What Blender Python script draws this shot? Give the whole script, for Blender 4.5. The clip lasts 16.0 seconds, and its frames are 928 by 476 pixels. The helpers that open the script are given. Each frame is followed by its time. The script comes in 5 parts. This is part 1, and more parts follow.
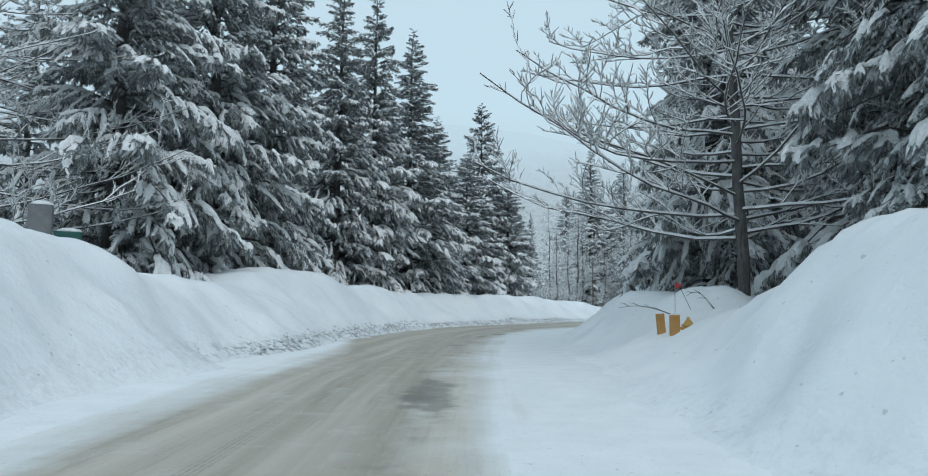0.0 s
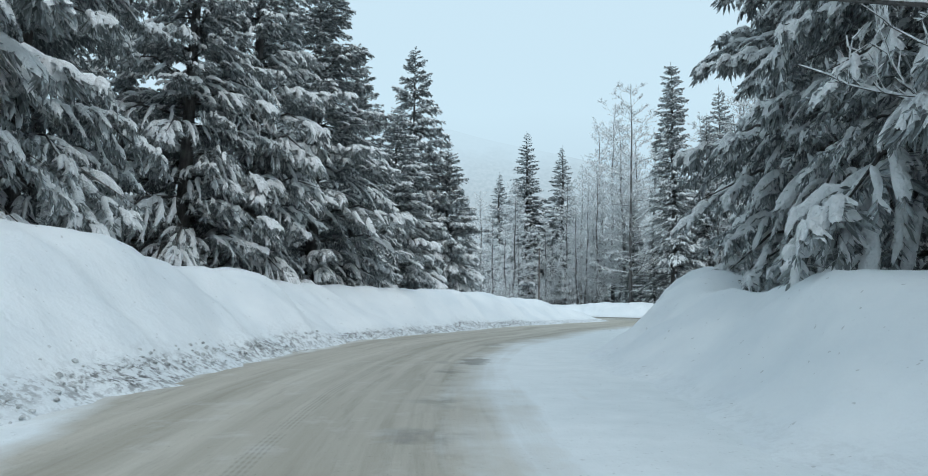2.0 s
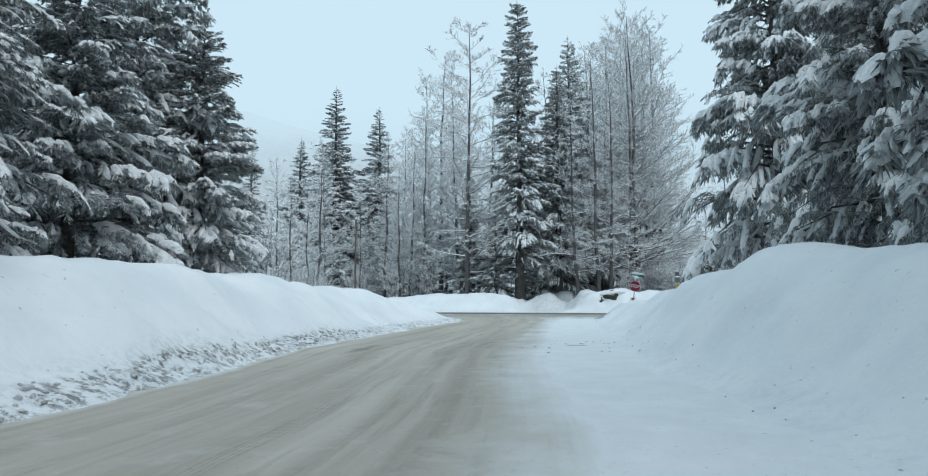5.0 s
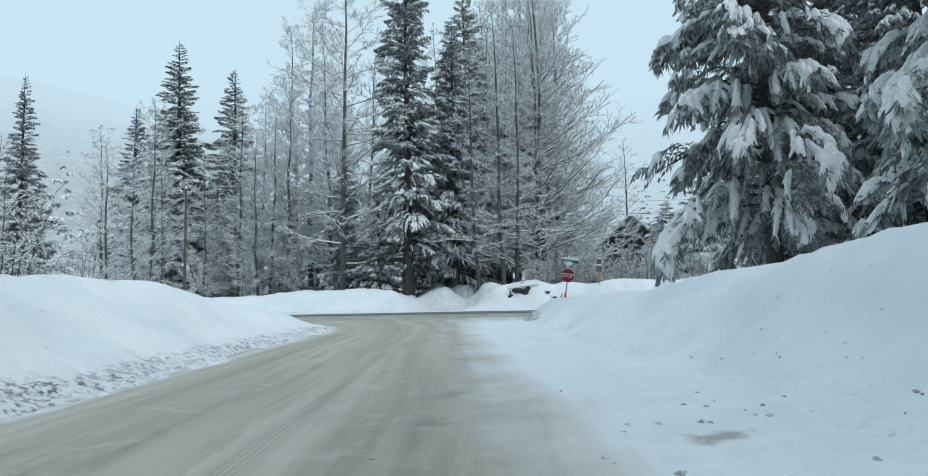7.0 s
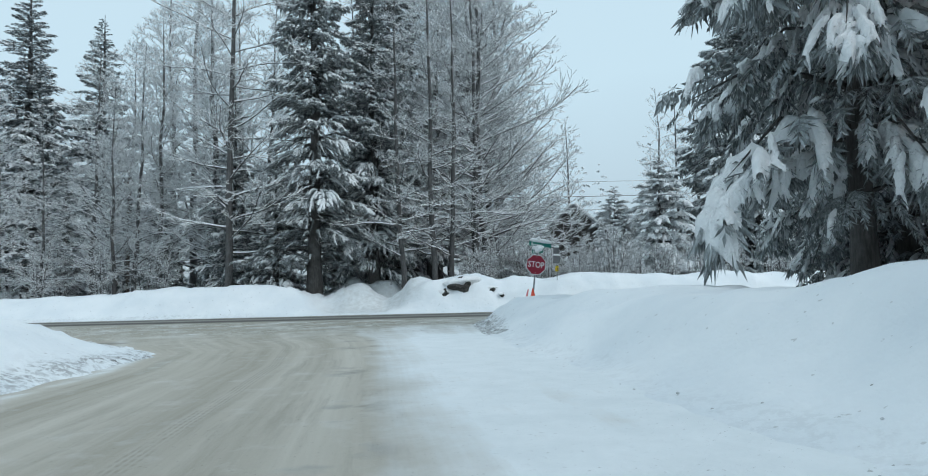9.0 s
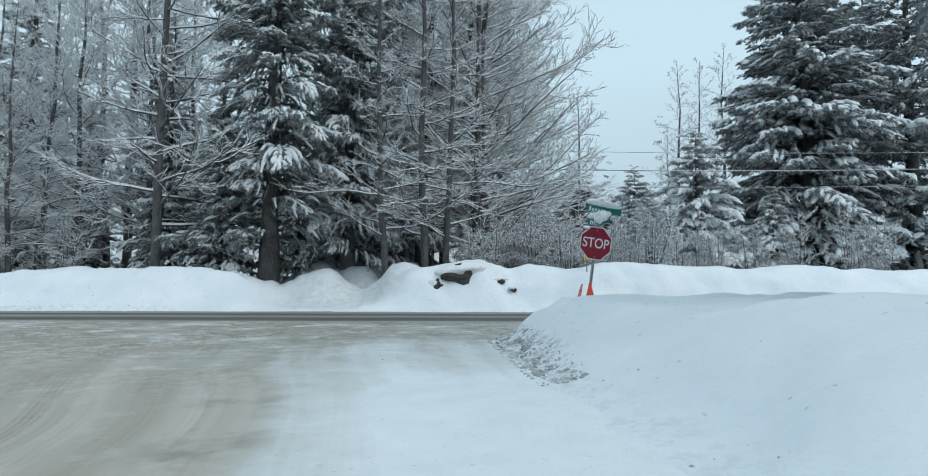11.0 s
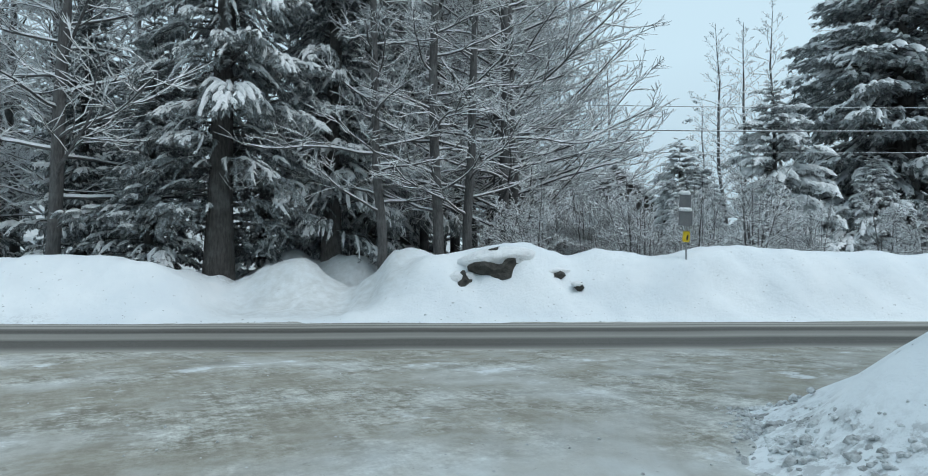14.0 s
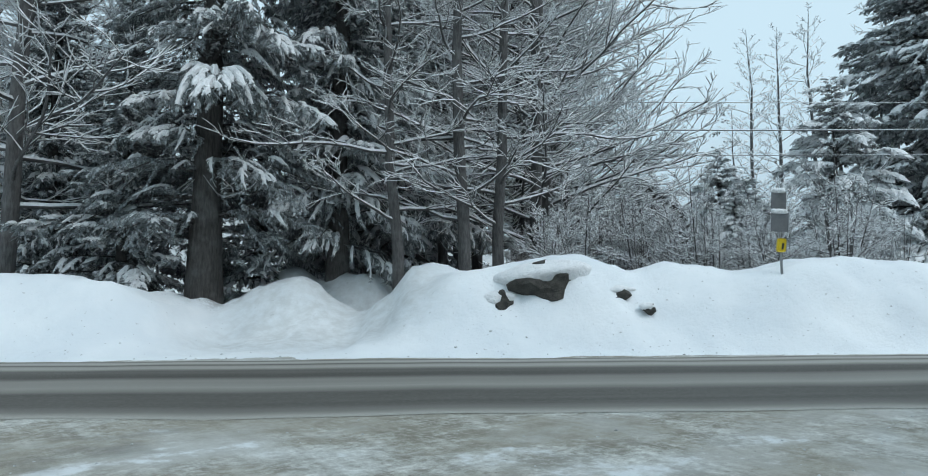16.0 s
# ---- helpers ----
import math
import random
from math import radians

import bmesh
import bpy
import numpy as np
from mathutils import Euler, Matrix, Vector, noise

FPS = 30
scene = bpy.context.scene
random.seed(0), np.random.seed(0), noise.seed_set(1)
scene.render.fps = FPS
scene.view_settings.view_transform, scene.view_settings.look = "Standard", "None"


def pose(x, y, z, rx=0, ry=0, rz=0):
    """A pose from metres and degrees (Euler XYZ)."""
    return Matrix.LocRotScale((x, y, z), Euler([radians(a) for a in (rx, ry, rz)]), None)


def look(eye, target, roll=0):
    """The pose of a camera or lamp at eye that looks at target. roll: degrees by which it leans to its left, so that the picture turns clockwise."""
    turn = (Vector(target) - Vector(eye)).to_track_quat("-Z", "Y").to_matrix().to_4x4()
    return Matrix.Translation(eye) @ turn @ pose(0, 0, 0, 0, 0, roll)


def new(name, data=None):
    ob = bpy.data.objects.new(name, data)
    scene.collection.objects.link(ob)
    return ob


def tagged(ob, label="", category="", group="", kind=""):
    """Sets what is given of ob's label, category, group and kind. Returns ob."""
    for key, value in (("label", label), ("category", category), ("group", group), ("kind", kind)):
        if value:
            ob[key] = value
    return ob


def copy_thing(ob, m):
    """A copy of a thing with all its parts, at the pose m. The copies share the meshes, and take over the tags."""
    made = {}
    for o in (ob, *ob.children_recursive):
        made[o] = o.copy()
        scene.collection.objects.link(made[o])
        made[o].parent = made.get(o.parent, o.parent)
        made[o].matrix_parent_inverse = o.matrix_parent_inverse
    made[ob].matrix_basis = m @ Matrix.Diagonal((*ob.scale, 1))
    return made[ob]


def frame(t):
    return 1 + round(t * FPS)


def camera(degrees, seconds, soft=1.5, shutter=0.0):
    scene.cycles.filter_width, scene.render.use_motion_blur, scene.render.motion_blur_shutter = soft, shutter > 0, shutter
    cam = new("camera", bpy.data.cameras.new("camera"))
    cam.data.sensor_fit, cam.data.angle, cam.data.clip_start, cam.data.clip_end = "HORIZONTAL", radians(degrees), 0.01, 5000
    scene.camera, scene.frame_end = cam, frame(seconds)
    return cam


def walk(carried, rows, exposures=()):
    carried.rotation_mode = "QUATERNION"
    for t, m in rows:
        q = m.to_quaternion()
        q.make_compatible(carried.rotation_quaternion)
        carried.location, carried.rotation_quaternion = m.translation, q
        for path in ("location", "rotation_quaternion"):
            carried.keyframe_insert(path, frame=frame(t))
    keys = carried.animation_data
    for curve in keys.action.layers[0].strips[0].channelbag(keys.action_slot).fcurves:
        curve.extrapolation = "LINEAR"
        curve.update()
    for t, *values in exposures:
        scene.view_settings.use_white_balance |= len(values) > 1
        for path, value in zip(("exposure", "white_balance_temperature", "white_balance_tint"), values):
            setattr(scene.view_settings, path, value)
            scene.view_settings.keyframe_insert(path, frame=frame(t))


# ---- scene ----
cam = camera(70.13, 16.0, 1.0)
ROWS = [
    (0.0, -0.011, -0.064, 1.240, 95.82, -0.87, -0.06),
    (0.5, -0.279, 3.701, 1.247, 95.85, -0.92, -1.10),
    (1.0, -0.462, 7.188, 1.254, 95.86, -0.90, -2.66),
    (1.5, -0.605, 10.733, 1.258, 95.83, -0.92, -4.71),
    (2.0, -0.537, 14.303, 1.262, 95.75, -0.99, -7.07),
    (2.5, -0.303, 17.800, 1.267, 95.68, -1.01, -9.71),
    (3.0, 0.130, 21.360, 1.271, 95.65, -0.93, -12.43),
    (3.5, 0.687, 24.538, 1.272, 95.43, -0.71, -15.23),
    (4.0, 1.486, 28.085, 1.273, 95.35, -0.61, -18.13),
    (6.5, 7.145, 44.374, 1.251, 95.05, 1.17, -32.07),
    (7.0, 8.664, 47.095, 1.249, 94.92, 1.17, -34.60),
    (7.5, 10.337, 49.709, 1.246, 94.81, 1.22, -36.79),
    (8.0, 12.190, 52.293, 1.244, 94.77, 1.26, -38.55),
    (8.5, 13.554, 54.485, 1.244, 94.68, 1.33, -40.29),
    (9.0, 15.148, 56.611, 1.246, 94.59, 1.29, -41.44),
    (11.5, 22.906, 66.403, 1.302, 93.61, -0.56, -42.50),
    (12.0, 24.091, 68.005, 1.278, 93.48, -0.75, -42.47),
    (12.5, 25.099, 69.428, 1.245, 93.28, -0.80, -42.56),
    (13.0, 25.999, 70.791, 1.226, 93.24, -0.59, -42.72),
    (13.5, 26.891, 72.052, 1.203, 93.32, -0.30, -42.78),
    (14.0, 27.612, 73.108, 1.180, 93.56, -0.01, -42.73),
    (14.5, 28.313, 74.097, 1.166, 94.06, 0.37, -42.51),
    (15.0, 28.990, 75.019, 1.153, 94.65, 0.58, -42.22),
    (15.5, 29.518, 75.887, 1.146, 95.19, 0.58, -42.04),
    (16.0, 29.939, 76.564, 1.142, 95.57, 0.33, -41.71),
]
walk(cam, [(t, pose(x, y, z, rx, ry, rz)) for t, x, y, z, rx, ry, rz in ROWS],
     [(0.0, 0.02), (1.5, 0.13), (4.0, 0.18), (6.5, 0.12), (9.0, 0.10), (12.0, 0.12), (16.0, 0.17)])

# ---- sky and sun: an overcast winter day ----
world = bpy.data.worlds.new("overcast")
scene.world = world
world.use_nodes = True
wn, wl = world.node_tree.nodes, world.node_tree.links
wn.clear()
w_out, w_bg = wn.new("ShaderNodeOutputWorld"), wn.new("ShaderNodeBackground")
w_sky, w_mix = wn.new("ShaderNodeTexSky"), wn.new("ShaderNodeMix")
w_sky.sky_type, w_sky.sun_disc = "NISHITA", False
w_sky.sun_elevation, w_sky.sun_rotation = radians(54), radians(166)
w_coord, w_sep, w_ramp = wn.new("ShaderNodeTexCoord"), wn.new("ShaderNodeSeparateXYZ"), wn.new("ShaderNodeValToRGB")
w_noise = wn.new("ShaderNodeTexNoise")
w_noise.inputs["Scale"].default_value, w_noise.inputs["Detail"].default_value = 1.6, 4
w_add, w_sub = wn.new("ShaderNodeMath"), wn.new("ShaderNodeMath")
w_sub.operation = "MULTIPLY_ADD"
w_sub.inputs[1].default_value, w_sub.inputs[2].default_value = 0.16, -0.08
cloud = w_ramp.color_ramp
cloud.elements[0].position, cloud.elements[0].color = 0.02, (4.3, 5.45, 6.25, 1)
cloud.elements[1].position, cloud.elements[1].color = 0.9, (5.88, 7.7, 8.9, 1)
mid = cloud.elements.new(0.30)
mid.color = (5.78, 7.65, 8.7, 1)
w_mix.data_type = "RGBA"
w_mix.inputs["Factor"].default_value = 0.92
wl.new(w_coord.outputs["Generated"], w_sep.inputs[0])
wl.new(w_coord.outputs["Generated"], w_noise.inputs["Vector"])
wl.new(w_noise.outputs["Fac"], w_sub.inputs[0])
wl.new(w_sep.outputs["Z"], w_add.inputs[0])
wl.new(w_sub.outputs[0], w_add.inputs[1])
wl.new(w_add.outputs[0], w_ramp.inputs["Fac"])
wl.new(w_sky.outputs[0], w_mix.inputs["A"])
wl.new(w_ramp.outputs[0], w_mix.inputs["B"])
wl.new(w_mix.outputs["Result"], w_bg.inputs["Color"])
wl.new(w_bg.outputs[0], w_out.inputs["Surface"])
w_bg.inputs["Strength"].default_value = 0.10
sun = new("sun", bpy.data.lights.new("sun", "SUN"))
sun.data.energy, sun.data.angle, sun.data.color = 1.0, radians(40), (0.97, 0.98, 1.0)
sun.matrix_world = look((10, -42, 60), (0, 0, 0))

# ---- materials ----
def material(name, rough=0.8):
    m = bpy.data.materials.new(name)
    m.use_nodes = True
    n, l = m.node_tree.nodes, m.node_tree.links
    b = n["Principled BSDF"]
    b.inputs["Roughness"].default_value = rough
    return m, n, l, b


def noise_node(n, l, vec, scale, detail=4.0, rough=0.55):
    t = n.new("ShaderNodeTexNoise")
    t.inputs["Scale"].default_value, t.inputs["Detail"].default_value, t.inputs["Roughness"].default_value = scale, detail, rough
    if vec is not None:
        l.new(vec, t.inputs["Vector"])
    return t.outputs["Fac"]


def ramp(n, l, fac, *stops):
    r = n.new("ShaderNodeValToRGB")
    e = r.color_ramp.elements
    while len(e) < len(stops):
        e.new(0.5)
    for el, (p, c) in zip(e, stops):
        el.position = p
        el.color = (c, c, c, 1) if not isinstance(c, tuple) else (*c, 1)
    l.new(fac, r.inputs["Fac"])
    return r.outputs["Color"]


def blend(n, l, fac, a, b, mode="MIX"):
    m = n.new("ShaderNodeMix")
    m.data_type, m.blend_type = "RGBA", mode
    for key, v in (("Factor", fac), ("A", a), ("B", b)):
        if isinstance(v, (int, float)):
            m.inputs[key].default_value = v
        elif isinstance(v, tuple):
            m.inputs[key].default_value = (*v, 1)
        else:
            l.new(v, m.inputs[key])
    return m.outputs["Result"]


def maths(n, l, op, a, b=0.0):
    m = n.new("ShaderNodeMath")
    m.operation = op
    for i, v in enumerate((a, b)):
        if isinstance(v, (int, float)):
            m.inputs[i].default_value = v
        else:
            l.new(v, m.inputs[i])
    return m.outputs[0]


def bump(n, l, b, height, strength, distance):
    k = n.new("ShaderNodeBump")
    k.inputs["Strength"].default_value, k.inputs["Distance"].default_value = strength, distance
    l.new(height, k.inputs["Height"])
    l.new(k.outputs[0], b.inputs["Normal"])


def objvec(n):
    return n.new("ShaderNodeTexCoord").outputs["Object"]


def attr(n, name):
    a = n.new("ShaderNodeAttribute")
    a.attribute_name = name
    return a.outputs["Fac"]


def simple(name, c1, c2, scale, rough=0.8, metal=0.0, relief=0.0, fine=None):
    m, n, l, b = material(name, rough)
    v = objvec(n)
    big = noise_node(n, l, v, scale, 5)
    small = noise_node(n, l, v, fine or scale * 9, 3)
    f = maths(n, l, "ADD", maths(n, l, "MULTIPLY", big, 0.65), maths(n, l, "MULTIPLY", small, 0.35))
    l.new(blend(n, l, ramp(n, l, f, (0.36, 0.0), (0.64, 1.0)), c1, c2), b.inputs["Base Color"])
    b.inputs["Metallic"].default_value = metal
    if relief:
        bump(n, l, b, small, 0.6, relief)
    return m


SNOW_A, SNOW_B = (0.84, 0.875, 0.89), (0.74, 0.79, 0.82)


def make_tree_snow():
    m, n, l, b = material("tree_snow", 0.75)
    v = objvec(n)
    f = noise_node(n, l, v, 5.0, 4)
    l.new(blend(n, l, ramp(n, l, f, (0.35, 0.0), (0.7, 1.0)), (0.92, 0.935, 0.94), (0.82, 0.845, 0.855)), b.inputs["Base Color"])
    bump(n, l, b, noise_node(n, l, v, 11.0, 4, 0.65), 0.8, 0.12)
    return m


def make_ground_snow():
    m, n, l, b = material("ground_snow", 0.7)
    v = objvec(n)
    d = attr(n, "edge")
    big = noise_node(n, l, v, 0.5, 5)
    mid_ = noise_node(n, l, v, 3.2, 6, 0.62)
    fine = noise_node(n, l, v, 14.0, 5, 0.65)
    col = blend(n, l, ramp(n, l, big, (0.35, 0.0), (0.65, 1.0)), SNOW_A, SNOW_B)
    # ploughed-up grit in the lowest strip of the banks
    strip = ramp(n, l, d, (0.0, 0.5), (0.04, 1.0), (0.13, 1.0), (0.17, 0.2), (0.26, 0.0))
    patch = ramp(n, l, mid_, (0.40, 0.25), (0.52, 1.0))
    specks = ramp(n, l, noise_node(n, l, v, 7.5, 6, 0.72), (0.47, 0.0), (0.55, 1.0))
    reach = ramp(n, l, noise_node(n, l, v, 0.16, 3), (0.40, 0.5), (0.60, 1.0))
    f = maths(n, l, "MULTIPLY", maths(n, l, "MULTIPLY", strip, maths(n, l, "MULTIPLY", reach, attr(n, "grit"))), maths(n, l, "MULTIPLY", patch, maths(n, l, "ADD", 0.14, maths(n, l, "MULTIPLY", specks, 0.86))))
    col = blend(n, l, f, col, (0.11, 0.11, 0.108))
    # bits of bark and needles lying about
    litter = ramp(n, l, noise_node(n, l, v, 9.0, 2, 0.4), (0.72, 0.0), (0.75, 1.0))
    col = blend(n, l, maths(n, l, "MULTIPLY", litter, 0.40), col, (0.30, 0.30, 0.29))
    # old shovelled snow in the driveway, mixed with bark and earth; the grey also paints in tree shade
    dug_and_shaded = maths(n, l, "MULTIPLY", attr(n, "dug_and_shaded"), maths(n, l, "ADD", 0.35, maths(n, l, "MULTIPLY", ramp(n, l, mid_, (0.38, 0.0), (0.62, 1.0)), 0.65)))
    col = blend(n, l, maths(n, l, "MULTIPLY", dug_and_shaded, 0.6), col, (0.50, 0.515, 0.50))
    soil = maths(n, l, "MULTIPLY", attr(n, "litter"), ramp(n, l, noise_node(n, l, v, 5.0, 6, 0.7), (0.42, 0.0), (0.56, 1.0)))
    col = blend(n, l, soil, col, (0.13, 0.115, 0.10))
    l.new(col, b.inputs["Base Color"])
    h = maths(n, l, "ADD", maths(n, l, "MULTIPLY", mid_, 0.7), maths(n, l, "MULTIPLY", fine, 0.3))
    bump(n, l, b, h, 0.5, 0.11)
    return m


def make_side_road():
    m, n, l, b = material("sanded_snow_road", 0.75)
    v = objvec(n)
    across, along = attr(n, "across"), attr(n, "along")
    comb = n.new("ShaderNodeCombineXYZ")
    l.new(maths(n, l, "MULTIPLY", across, 6.0), comb.inputs[0])
    l.new(maths(n, l, "MULTIPLY", along, 0.022), comb.inputs[1])
    streak = noise_node(n, l, comb.outputs[0], 2.2, 6, 0.6)
    comb2 = n.new("ShaderNodeCombineXYZ")
    l.new(maths(n, l, "MULTIPLY", across, 60.0), comb2.inputs[0])
    l.new(maths(n, l, "MULTIPLY", along, 0.07), comb2.inputs[1])
    thin = noise_node(n, l, comb2.outputs[0], 1.0, 4, 0.6)
    big = noise_node(n, l, v, 0.35, 5, 0.6)
    fine = noise_node(n, l, v, 16.0, 5, 0.7)
    blot = noise_node(n, l, v, 1.5, 6, 0.65)
    # the sanded, driven part lies between the snowy margins
    w = maths(n, l, "ADD", attr(n, "sand"), maths(n, l, "ADD", maths(n, l, "MULTIPLY", maths(n, l, "SUBTRACT", streak, 0.5), 0.9), maths(n, l, "MULTIPLY", maths(n, l, "SUBTRACT", big, 0.5), 0.9)))
    w = maths(n, l, "ADD", w, maths(n, l, "MULTIPLY", maths(n, l, "SUBTRACT", blot, 0.5), 0.6))
    sand = ramp(n, l, w, (0.18, 0.0), (0.80, 1.0))
    tone = blend(n, l, ramp(n, l, streak, (0.33, 0.0), (0.66, 1.0)), (0.335, 0.312, 0.258), (0.53, 0.505, 0.445))
    tone = blend(n, l, maths(n, l, "MULTIPLY", ramp(n, l, thin, (0.42, 0.0), (0.62, 1.0)), 0.28), tone, (0.46, 0.44, 0.385))
    tone = blend(n, l, maths(n, l, "MULTIPLY", ramp(n, l, blot, (0.55, 0.0), (0.70, 1.0)), 0.45), tone, (0.58, 0.58, 0.56))
    comb5 = n.new("ShaderNodeCombineXYZ")
    l.new(maths(n, l, "MULTIPLY", across, 26.0), comb5.inputs[0])
    l.new(maths(n, l, "MULTIPLY", along, 0.28), comb5.inputs[1])
    worn = noise_node(n, l, comb5.outputs[0], 1.0, 7, 0.7)
    tone = blend(n, l, maths(n, l, "MULTIPLY", ramp(n, l, worn, (0.52, 0.0), (0.66, 1.0)), 0.38), tone, (0.25, 0.232, 0.192))
    comb3 = n.new("ShaderNodeCombineXYZ")
    l.new(maths(n, l, "MULTIPLY", attr(n, "arc"), 2.3), comb3.inputs[0])
    l.new(maths(n, l, "MULTIPLY", attr(n, "swing"), 1.6), comb3.inputs[1])
    arcs = noise_node(n, l, comb3.outputs[0], 1.0, 7, 0.68)
    comb4 = n.new("ShaderNodeCombineXYZ")
    l.new(maths(n, l, "MULTIPLY", attr(n, "arc"), 11.0), comb4.inputs[0])
    l.new(maths(n, l, "MULTIPLY", attr(n, "swing"), 7.0), comb4.inputs[1])
    tread = noise_node(n, l, comb4.outputs[0], 1.0, 5, 0.7)
    rough = noise_node(n, l, v, 2.4, 9, 0.74)
    crumb = noise_node(n, l, v, 12.0, 7, 0.80)
    mess = maths(n, l, "ADD", maths(n, l, "MULTIPLY", arcs, 0.12), maths(n, l, "ADD", maths(n, l, "MULTIPLY", tread, 0.10), maths(n, l, "ADD", maths(n, l, "MULTIPLY", rough, 0.40), maths(n, l, "MULTIPLY", crumb, 0.38))))
    icy = blend(n, l, ramp(n, l, mess, (0.455, 0.0), (0.52, 0.5), (0.585, 1.0)), (0.215, 0.200, 0.160), (0.69, 0.695, 0.65))
    icy = blend(n, l, maths(n, l, "MULTIPLY", ramp(n, l, noise_node(n, l, v, 0.55, 6, 0.62), (0.46, 1.0), (0.56, 0.0)), 0.68), icy, (0.31, 0.29, 0.238))
    icy = blend(n, l, maths(n, l, "MULTIPLY", ramp(n, l, big, (0.52, 0.0), (0.66, 1.0)), 0.45), icy, (0.72, 0.75, 0.75))
    icy = blend(n, l, maths(n, l, "MULTIPLY", ramp(n, l, noise_node(n, l, v, 0.7, 7, 0.7), (0.60, 0.0), (0.66, 1.0)), 0.8), icy, (0.76, 0.79, 0.80))
    tone = blend(n, l, attr(n, "junction"), tone, icy)
    white = blend(n, l, ramp(n, l, blot, (0.35, 0.0), (0.7, 1.0)), (0.74, 0.785, 0.80), (0.82, 0.86, 0.875))
    col = blend(n, l, sand, white, tone)
    dark = maths(n, l, "MULTIPLY", ramp(n, l, noise_node(n, l, v, 0.75, 4, 0.6), (0.55, 0.0), (0.66, 1.0)), maths(n, l, "MULTIPLY", ramp(n, l, across, (0.50, 0.0), (0.55, 1.0), (0.59, 1.0), (0.65, 0.0)), 0.55))
    col = blend(n, l, dark, col, (0.17, 0.17, 0.16))
    # bare wet patches of asphalt
    soak = ramp(n, l, maths(n, l, "ADD", attr(n, "wet"), maths(n, l, "MULTIPLY", maths(n, l, "SUBTRACT", blot, 0.5), 1.6)), (0.30, 0.0), (0.62, 1.0))
    col = blend(n, l, maths(n, l, "MULTIPLY", maths(n, l, "MULTIPLY", soak, ramp(n, l, attr(n, "wet"), (0.05, 0.0), (0.2, 1.0))), 0.6), col, (0.17, 0.168, 0.155))
    # the ribbed track of a tyre
    lines = maths(n, l, "ADD", maths(n, l, "MULTIPLY", maths(n, l, "SINE", maths(n, l, "MULTIPLY", across, 900.0)), 0.5), 0.5)
    ticks = maths(n, l, "ADD", maths(n, l, "MULTIPLY", maths(n, l, "SINE", maths(n, l, "MULTIPLY", along, 40.0)), 0.3), 0.7)
    band = ramp(n, l, across, (0.360, 0.0), (0.364, 1.0), (0.386, 1.0), (0.390, 0.0))
    track = maths(n, l, "MULTIPLY", maths(n, l, "MULTIPLY", band, ticks), maths(n, l, "MULTIPLY", lines, ramp(n, l, blot, (0.36, 0.1), (0.5, 1.0))))
    col = blend(n, l, maths(n, l, "MULTIPLY", maths(n, l, "MULTIPLY", track, 0.45), maths(n, l, "SUBTRACT", 1.0, attr(n, "junction"))), col, (0.20, 0.19, 0.165))
    grit = ramp(n, l, fine, (0.62, 0.0), (0.70, 1.0))
    col = blend(n, l, maths(n, l, "MULTIPLY", grit, 0.5), col, (0.16, 0.155, 0.14))
    b.inputs["Specular IOR Level"].default_value = 0.22
    l.new(col, b.inputs["Base Color"])
    h = maths(n, l, "ADD", maths(n, l, "MULTIPLY", thin, 0.35), maths(n, l, "ADD", maths(n, l, "MULTIPLY", tread, 0.5), maths(n, l, "MULTIPLY", fine, 0.5)))
    bump(n, l, b, h, 0.5, 0.05)
    return m


def make_main_road():
    m, n, l, b = material("wet_asphalt", 0.72)
    v = objvec(n)
    across, along = attr(n, "across"), attr(n, "along")
    comb = n.new("ShaderNodeCombineXYZ")
    l.new(maths(n, l, "MULTIPLY", across, 9.0), comb.inputs[0])
    l.new(maths(n, l, "MULTIPLY", along, 0.04), comb.inputs[1])
    streak = noise_node(n, l, comb.outputs[0], 1.0, 5, 0.55)
    lane = ramp(n, l, across, (0.0, 0.95), (0.05, 0.35), (0.12, 0.08), (0.24, 0.12), (0.33, 0.62), (0.44, 0.45), (0.51, 0.04), (0.64, 0.10), (0.73, 0.75), (0.79, 0.70), (0.83, 0.15), (0.87, 0.80), (0.93, 0.85), (0.965, 0.05), (1.0, 0.7))
    fine = noise_node(n, l, v, 22.0, 5, 0.7)
    f = maths(n, l, "ADD", maths(n, l, "MULTIPLY", lane, 0.72), maths(n, l, "MULTIPLY", streak, 0.36))
    col = blend(n, l, ramp(n, l, f, (0.22, 0.0), (0.85, 1.0)), (0.072, 0.068, 0.060), (0.42, 0.41, 0.37))
    col = blend(n, l, maths(n, l, "MULTIPLY", ramp(n, l, fine, (0.45, 0.0), (0.7, 1.0)), 0.4), col, (0.20, 0.197, 0.185))
    b.inputs["Specular IOR Level"].default_value = 0.25
    l.new(col, b.inputs["Base Color"])
    bump(n, l, b, fine, 0.4, 0.02)
    return m


def make_needles(name, c1, c2, frost):
    m, n, l, b = material(name, 0.7)
    v = objvec(n)
    f = noise_node(n, l, v, 2.2, 4)
    g = noise_node(n, l, v, 17.0, 3)
    col = blend(n, l, ramp(n, l, f, (0.35, 0.0), (0.65, 1.0)), c1, c2)
    isl = n.new("ShaderNodeNewGeometry").outputs["Random Per Island"]
    rime = maths(n, l, "MULTIPLY", ramp(n, l, isl, (1.0 - frost, 0.0), (1.0, 1.0)), ramp(n, l, g, (0.35, 0.3), (0.6, 1.0)))
    l.new(blend(n, l, rime, col, (0.52, 0.56, 0.58)), b.inputs["Base Color"])
    return m


